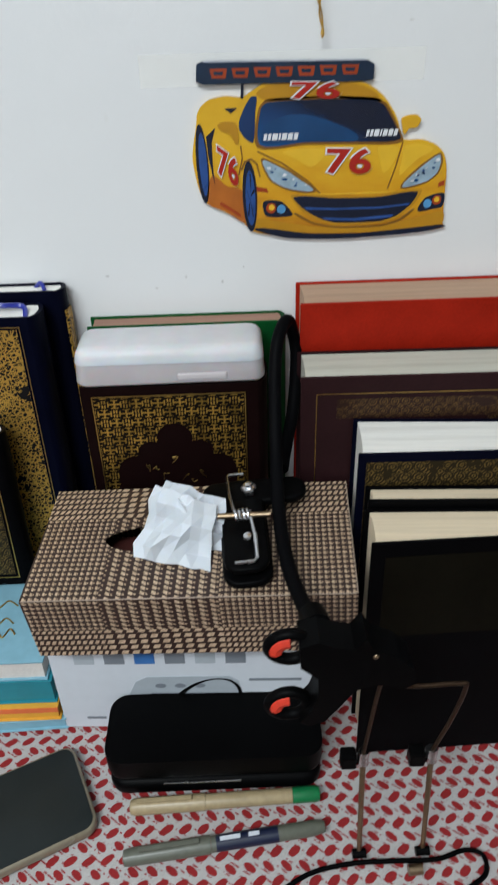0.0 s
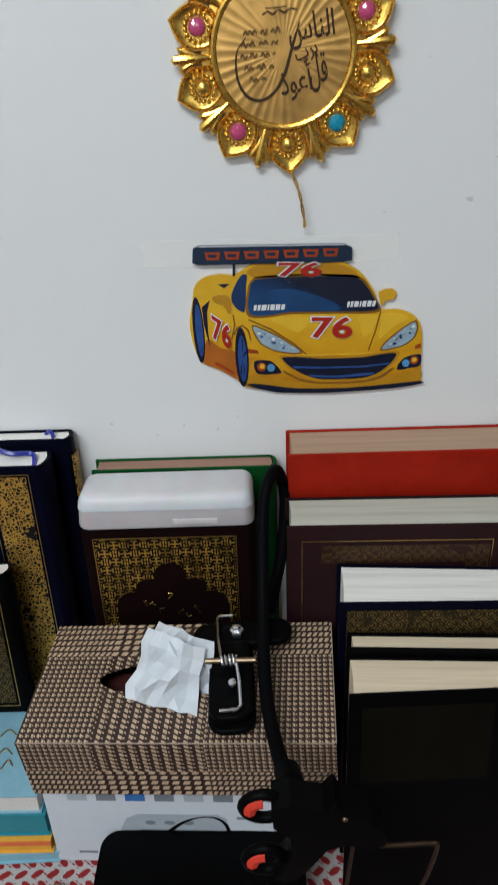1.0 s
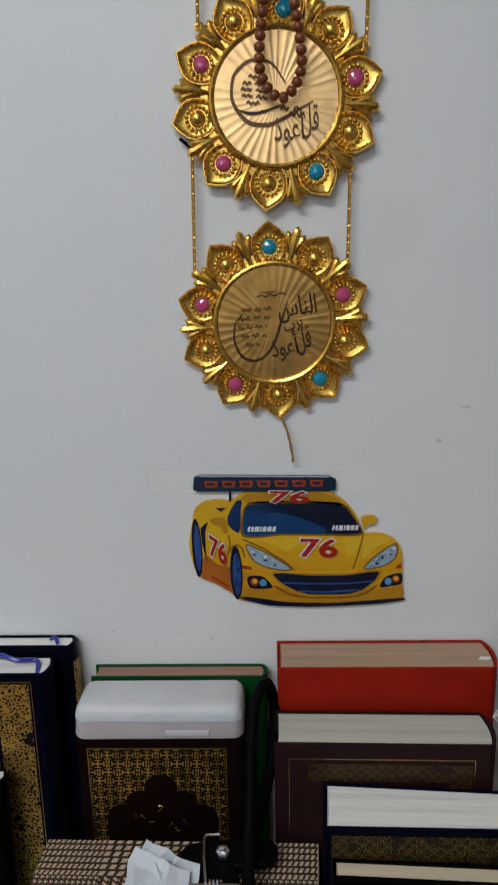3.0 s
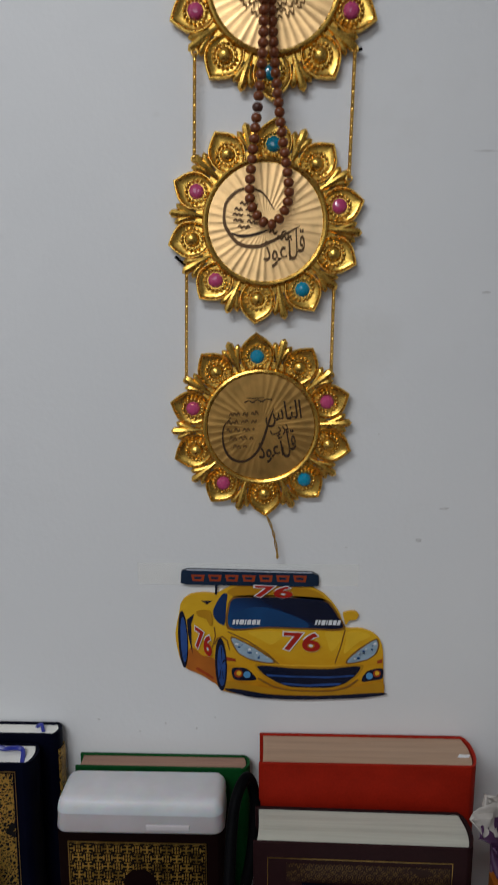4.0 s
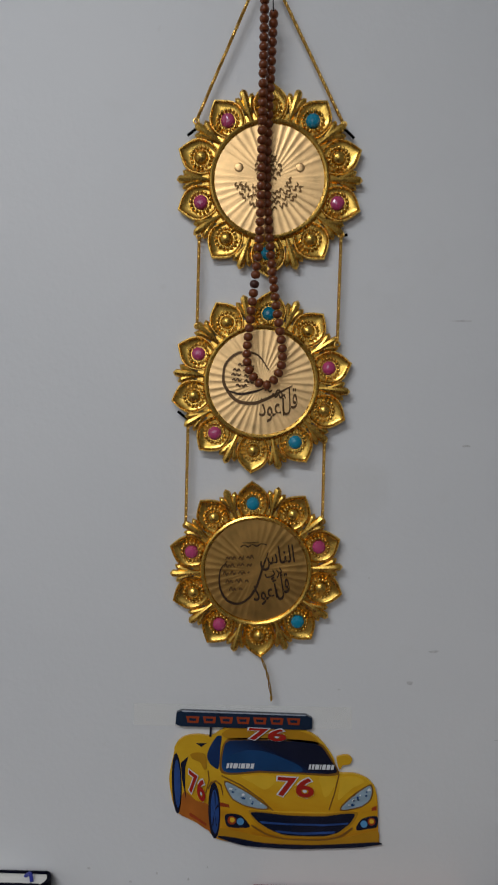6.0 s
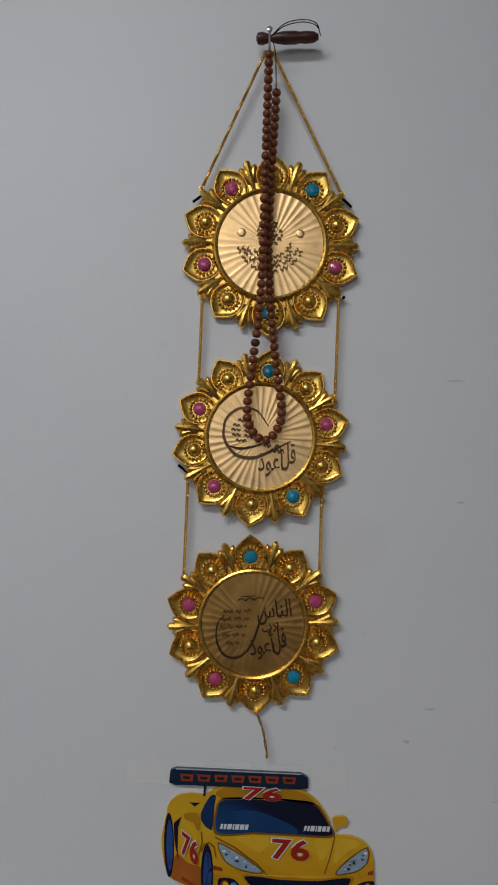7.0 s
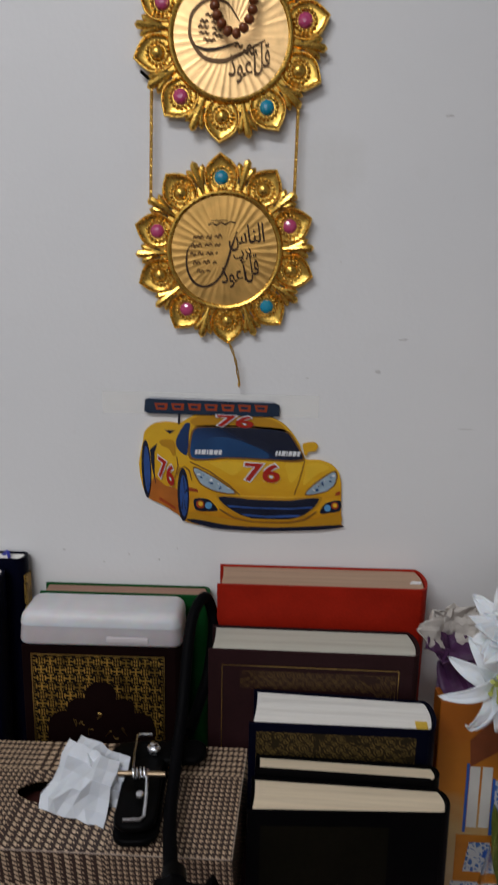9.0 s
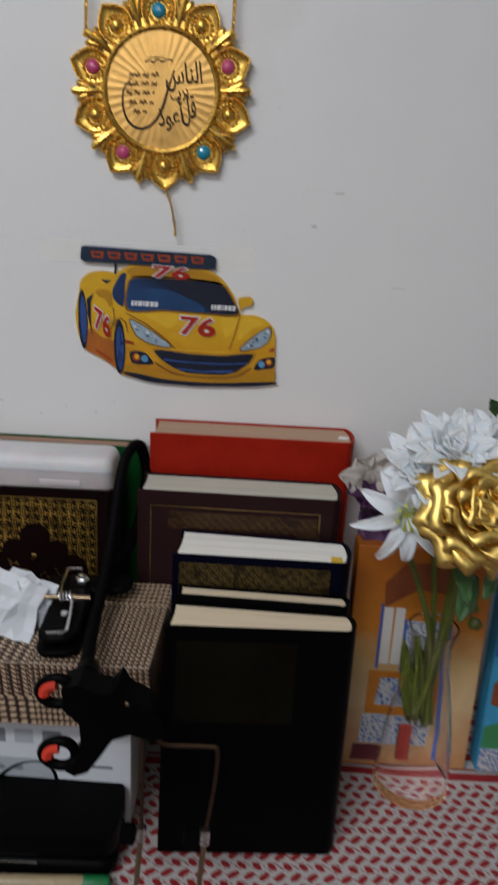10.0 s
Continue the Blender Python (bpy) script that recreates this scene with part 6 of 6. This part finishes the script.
def make_cartoon_carton():
    c = thing("picture_carton", pose(0.412, -0.098, TABLE + 0.0008, -4, 0, -2), "bright blue printed carton standing beside the orange one", "box")
    w, h, t = 0.130, 0.220, 0.024
    part("carton_body", block(0, -t, 0, w, 0, h, 0.001), P_SKY, c)

    def panel(name, pts, material, k=1):
        return part(name, prism(pts, -t - 0.0003 * k, -t - 0.0003 * (k - 1) + 0.00005), material, c)

    panel("printed_top", [(0.001, 0.130), (w - 0.001, 0.130), (w - 0.001, h - 0.001), (0.001, h - 0.001)], P_BLUE)
    panel("printed_ground", [(0.001, 0.028), (w - 0.001, 0.028), (w - 0.001, 0.058), (0.040, 0.068), (0.001, 0.052)], P_LEAF)
    panel("printed_bush", [(0.004, 0.078), (0.020, 0.072), (0.034, 0.084), (0.030, 0.104), (0.014, 0.112), (0.004, 0.100)], P_BROWN, 2)
    panel("printed_foot", [(0.001, 0.001), (w - 0.001, 0.001), (w - 0.001, 0.027), (0.001, 0.027)], P_TILE)
    return c


make_picture_carton()
make_cartoon_carton()

# ---- vase with artificial flowers ----
M_GLASS = Nodes("clear_glass", 0.05, 0, (0.86, 0.85, 0.84), Transmission_Weight=1.0, IOR=1.45).m
M_LILY = worn("white_silk_petal", (0.86, 0.87, 0.88), 0.6, grain=160, spread=0.06, bump=0.2, Subsurface_Weight=0.3)
M_LILY_HEART = worn("yellow_green_stamens", (0.42, 0.45, 0.10), 0.6, grain=200, spread=0.3)
M_ROSE_GOLD = gold_material("gold_lame_petal", (0.86, 0.60, 0.17), 0.40, 220)
M_VIOLET = worn("dark_violet_petal", (0.055, 0.012, 0.06), 0.6, grain=160, spread=0.4)
M_BEIGE_PETAL = worn("beige_silk_petal", (0.50, 0.46, 0.42), 0.6, grain=160, spread=0.15)
M_STEM = worn("green_plastic_stem", (0.09, 0.11, 0.014), 0.5, grain=200, spread=0.3)
M_LEAF = worn("green_fabric_leaf", (0.05, 0.13, 0.04), 0.55, grain=200, spread=0.35)


def petal_sheet(length, width, curl, cup, wave, seed, nu=7, nv=10, tip=0.9, open_at=0.0):
    """A petal that grows along +z from its foot, bends outwards to -y and cups across."""
    bm = bmesh.new()
    rows = []
    for j in range(nv + 1):
        s = j / nv
        half = width / 2 * (math.sin(math.pi * min(1.0, 0.10 + 0.90 * s) ** tip) ** 0.75 + 0.05) * (1 if s < 0.97 else 0.45)
        ang = open_at + curl * s
        yc, zc = 0.0, 0.0
        steps = 12
        for q in range(steps):
            a = open_at + curl * (s * (q + 0.5) / steps)
            yc -= math.sin(a) * length * s / steps
            zc += math.cos(a) * length * s / steps
        row = []
        for i in range(nu + 1):
            u = 2 * i / nu - 1
            lift = cup * u * u * width + wave * noise.noise(Vector((u * 2.2 + seed, s * 4.0, seed * 3.1)))
            lift -= 0.0006 * math.exp(-((u / 0.12) ** 2))
            row.append(bm.verts.new((half * u, yc + lift * math.cos(ang), zc + lift * math.sin(ang))))
        rows.append(row)
    for r0, r1 in zip(rows, rows[1:]):
        for i in range(nu):
            bm.faces.new((r0[i], r0[i + 1], r1[i + 1], r1[i]))
    return bm


def petal_part(name, bm, material, parent, m, label=""):
    ob = part(name, bm, material, parent, label, True)
    ob.matrix_local = m
    md = ob.modifiers.new("thick", "SOLIDIFY")
    md.thickness = 0.0006
    return ob


def facing(x, y, z, ax, az):
    """A flower's frame: its axis (+z) turned from up towards the viewer by ax, and sideways by az."""
    return pose(x, y, z) @ pose(0, 0, 0, 0, az, 0) @ pose(0, 0, 0, ax, 0, 0)


def lily(parent, m, size, count, seed, rows=1, width=0.024, droop=1.5):
    rnd = random.Random(seed)
    flower = part("lily", lathe([(0.002, -0.010), (0.006 * size, 0.0), (0.004 * size, 0.008)], 10), M_LILY_HEART, parent, "white silk lily", True)
    flower.matrix_local = m
    for r in range(rows):
        for k in range(count):
            bm = petal_sheet(0.056 * size * rnd.uniform(0.85, 1.12) * (1 - 0.14 * r), width * size * rnd.uniform(0.85, 1.15), droop + rnd.uniform(-0.3, 0.45) - 0.35 * r, 0.09, 0.0022, rnd.uniform(0, 50), 7, 14, 0.80, 0.30 - 0.12 * r)
            petal_part("petal", bm, M_LILY, flower, pose(0, 0, 0, 0, 0, 360 * (k + 0.5 * r) / count + rnd.uniform(-9, 9)) @ pose(0, 0, 0, 0, 0, 0))
    for k in range(9):
        a = 2.4 * k
        tipx, tipy = 0.010 * size * math.cos(a), 0.010 * size * math.sin(a)
        part("stamen", tube([(tipx * 0.2, tipy * 0.2, 0.004), (tipx * 0.7, tipy * 0.7, 0.014 * size), (tipx, tipy, 0.020 * size)], [0.0007, 0.0008, 0.0019], 6), M_LILY_HEART, flower, "", True)
    return flower


def rose_petal(length, width, opened, curl, seed):
    """A broad petal with a rolled, ruffled lip."""
    bm = bmesh.new()
    rows = []
    nu, nv = 14, 12
    for j in range(nv + 1):
        s = j / nv
        half = width / 2 * (0.30 + 0.70 * math.sin(math.pi / 2 * min(1.0, s * 1.25)))
        yc = zc = 0.0
        for q in range(12):
            a = opened + curl * (s * (q + 0.5) / 12) + (1.6 * max(0.0, s * (q + 0.5) / 12 - 0.72) / 0.28 if s > 0.72 else 0.0)
            yc -= math.sin(a) * length * s / 12
            zc += math.cos(a) * length * s / 12
        row = []
        for i in range(nu + 1):
            u = 2 * i / nu - 1
            ruffle = 0.0030 * s * s * math.sin(u * 5.5 + seed) + 0.0045 * s * s * noise.noise(Vector((u * 3 + seed, s * 3, seed)))
            cupped = 0.22 * u * u * width * (1 - 0.35 * s)
            short = 0.10 * length * abs(u) ** 3 * s
            row.append(bm.verts.new((half * math.sin(u * 1.35) / 0.976, yc + cupped + ruffle, zc - short)))
        rows.append(row)
    for r0, r1 in zip(rows, rows[1:]):
        for i in range(nu):
            bm.faces.new((r0[i], r0[i + 1], r1[i + 1], r1[i]))
    return bm


def rose(parent, m, size, seed):
    rnd = random.Random(seed)
    flower = part("rose", lathe([(0.002, -0.030), (0.012, -0.010), (0.009, 0.006), (0.003, 0.010)], 14), M_ROSE_GOLD, parent, "gold fabric rose in full bloom", True)
    flower.matrix_local = m
    for ring, (count, length, width, opened, curl, off) in enumerate(((3, 0.019, 0.016, -0.15, 0.05, 0.002), (4, 0.021, 0.020, -0.02, 0.15, 0.004), (5, 0.023, 0.025, 0.15, 0.25, 0.006), (6, 0.026, 0.028, 0.40, 0.35, 0.008), (7, 0.029, 0.031, 0.70, 0.40, 0.009), (8, 0.031, 0.033, 1.05, 0.35, 0.010))):
        for i in range(count):
            bm = rose_petal(length * size * rnd.uniform(0.93, 1.07), width * size, opened + rnd.uniform(-0.18, 0.18), curl, rnd.uniform(0, 60))
            petal_part("petal", bm, M_ROSE_GOLD, flower, pose(0, 0, 0, 0, 0, 360 * (i + 0.37 * ring) / count + rnd.uniform(-16, 16)) @ pose(0, -off * size * 0.6, -0.0012 * ring))
    return flower


def make_vase():
    v = thing("flower_vase", pose(0.341, -0.138, TABLE + 0.0008), "clear glass vase with white lilies and a gold rose", "vase of flowers")
    outer = [(0.032, 0.0), (0.036, 0.001), (0.0365, 0.006), (0.0325, 0.060), (0.0250, 0.110), (0.0195, 0.140), (0.0185, 0.160), (0.0225, 0.178)]
    inner = [(0.0210, 0.1775), (0.0168, 0.160), (0.0168, 0.140), (0.0232, 0.110), (0.0305, 0.060), (0.0335, 0.012), (0.020, 0.009), (0.002, 0.009)]
    glass = part("glass_body", lathe(outer + inner, 40), M_GLASS, v, "clear tapered glass", True)
    glass.visible_shadow = False
    stems = [((-0.056, -0.008, 0.300), (-0.010, 0.0, 0.190), (0.002, 0.002, 0.120), (-0.004, 0.0, 0.075)),
             ((-0.030, 0.010, 0.355), (-0.006, 0.006, 0.210), (0.004, 0.006, 0.120), (0.003, 0.004, 0.080)),
             ((0.000, -0.034, 0.300), (0.003, -0.010, 0.200), (0.000, -0.004, 0.120), (-0.006, -0.004, 0.085)),
             ((0.014, 0.020, 0.345), (0.008, 0.010, 0.210), (0.006, 0.004, 0.120), (0.006, -0.002, 0.070)),
             ((0.034, 0.050, 0.370), (0.016, 0.012, 0.210), (0.008, 0.002, 0.130), (0.004, 0.004, 0.090))]
    ahead = -0.022
    for s in stems:
        s = [(x, y + ahead * k, z) for (x, y, z), k in zip(s, (1.0, 0.5, 0.1, 0.0))]
        part("stem", tube(smooth_line(s, 8), 0.0026, 8), M_STEM, v, "", True)
    # long strap leaves pushed into the glass
    rnd = random.Random(8)
    for k in range(5):
        bm = petal_sheet(0.095, 0.014, 0.25 * rnd.uniform(-1, 1), 0.05, 0.003, k * 7.3, tip=0.8)
        petal_part("leaf", bm, M_STEM, v, pose(-0.006 + 0.004 * k, 0.004 - 0.003 * (k % 3), 0.070, rnd.uniform(-6, 6), -12 + 7 * k, 40 * k))
    part("red_tag", block(-0.018, -0.004, 0.030, -0.006, 0.002, 0.068, 0.001), worn("red_tape", (0.28, 0.03, 0.02), 0.5, grain=120), v, "red paper strip inside the glass")
    lily(v, facing(-0.050, -0.036, 0.304, 78, -8), 1.02, 9, 21, 1, 0.013, 2.4)
    lily(v, facing(-0.040, -0.026, 0.330, 44, -16), 0.80, 14, 26, 4, 0.023, 1.35)
    lily(v, facing(-0.020, -0.022, 0.340, 36, 0), 0.95, 15, 22, 5, 0.024, 1.25)
    lily(v, facing(0.016, -0.010, 0.336, 35, 18), 1.02, 15, 23, 5, 0.024, 1.25)
    lily(v, facing(0.060, -0.022, 0.312, 55, 38), 0.95, 10, 25, 2, 0.019, 1.2)
    rose(v, facing(-0.004, -0.066, 0.320, 56, 2), 1.36, 31)
    # small leaves under and above the flowers
    for k, (x, y, z, ax, az, ln) in enumerate(((-0.014, -0.030, 0.285, 70, -60, 0.034), (-0.004, -0.034, 0.270, 110, 10, 0.034), (0.020, -0.030, 0.268, 110, 50, 0.036), (-0.030, -0.006, 0.290, 120, -40, 0.036),
                                              (0.036, 0.046, 0.368, 10, 10, 0.026), (0.038, 0.046, 0.372, 14, 55, 0.024), (0.034, 0.046, 0.372, 14, -40, 0.022), (0.010, -0.020, 0.255, 140, 20, 0.040))):
        bm = petal_sheet(ln, ln * 0.42, 0.4, 0.06, 0.003, k * 3.7)
        petal_part("leaf", bm, M_LEAF, v, facing(x, y + ahead, z, ax, az))
    # a hanging bunch of dark blossom between the leaves
    for k in range(3):
        bm = bmesh.new()
        bmesh.ops.create_icosphere(bm, subdivisions=2, radius=0.006)
        for q in bm.verts:
            q.co *= 1 + 0.4 * noise.noise(q.co * 300 + Vector((k, 0, 0)))
        part("bud", bm, M_STEM, v, "", True).location = (0.012 + 0.008 * k, ahead - 0.010 + 0.006 * k, 0.235 - 0.02 * k)
    return v


def make_violet_spray():
    v = thing("artificial_flower", pose(0.280, -0.068, TABLE + 0.0008), "dark violet and beige silk flower standing behind the books", "flower")
    part("stem", tube(smooth_line([(0.01, 0.012, 0.0), (0.006, 0.010, 0.15), (0.0, 0.0, 0.270)], 8), 0.0024, 8), M_STEM, v, "", True)
    rnd = random.Random(4)
    for k in range(9):
        mat = M_VIOLET if k in (3, 4, 5, 6) else M_BEIGE_PETAL
        bm = petal_sheet(0.042 * rnd.uniform(0.85, 1.1), 0.030, 0.9, 0.08, 0.007, rnd.uniform(0, 40), open_at=0.4)
        petal_part("petal", bm, mat, v, facing(0, -0.004, 0.284, 60, 0) @ pose(0, 0, 0, 0, 0, 40 * k + 180 + rnd.uniform(-10, 10)))
    for k in range(5):
        bm = petal_sheet(0.05 * rnd.uniform(0.85, 1.1), 0.030, 0.6, 0.08, 0.007, rnd.uniform(0, 40), open_at=0.6)
        petal_part("petal", bm, M_VIOLET, v, facing(0.002, -0.002, 0.260 - 0.012 * k, 95, -30 + 20 * k) @ pose(0, 0, 0, 0, 0, 30 * k))
    return v


make_vase()
make_violet_spray()
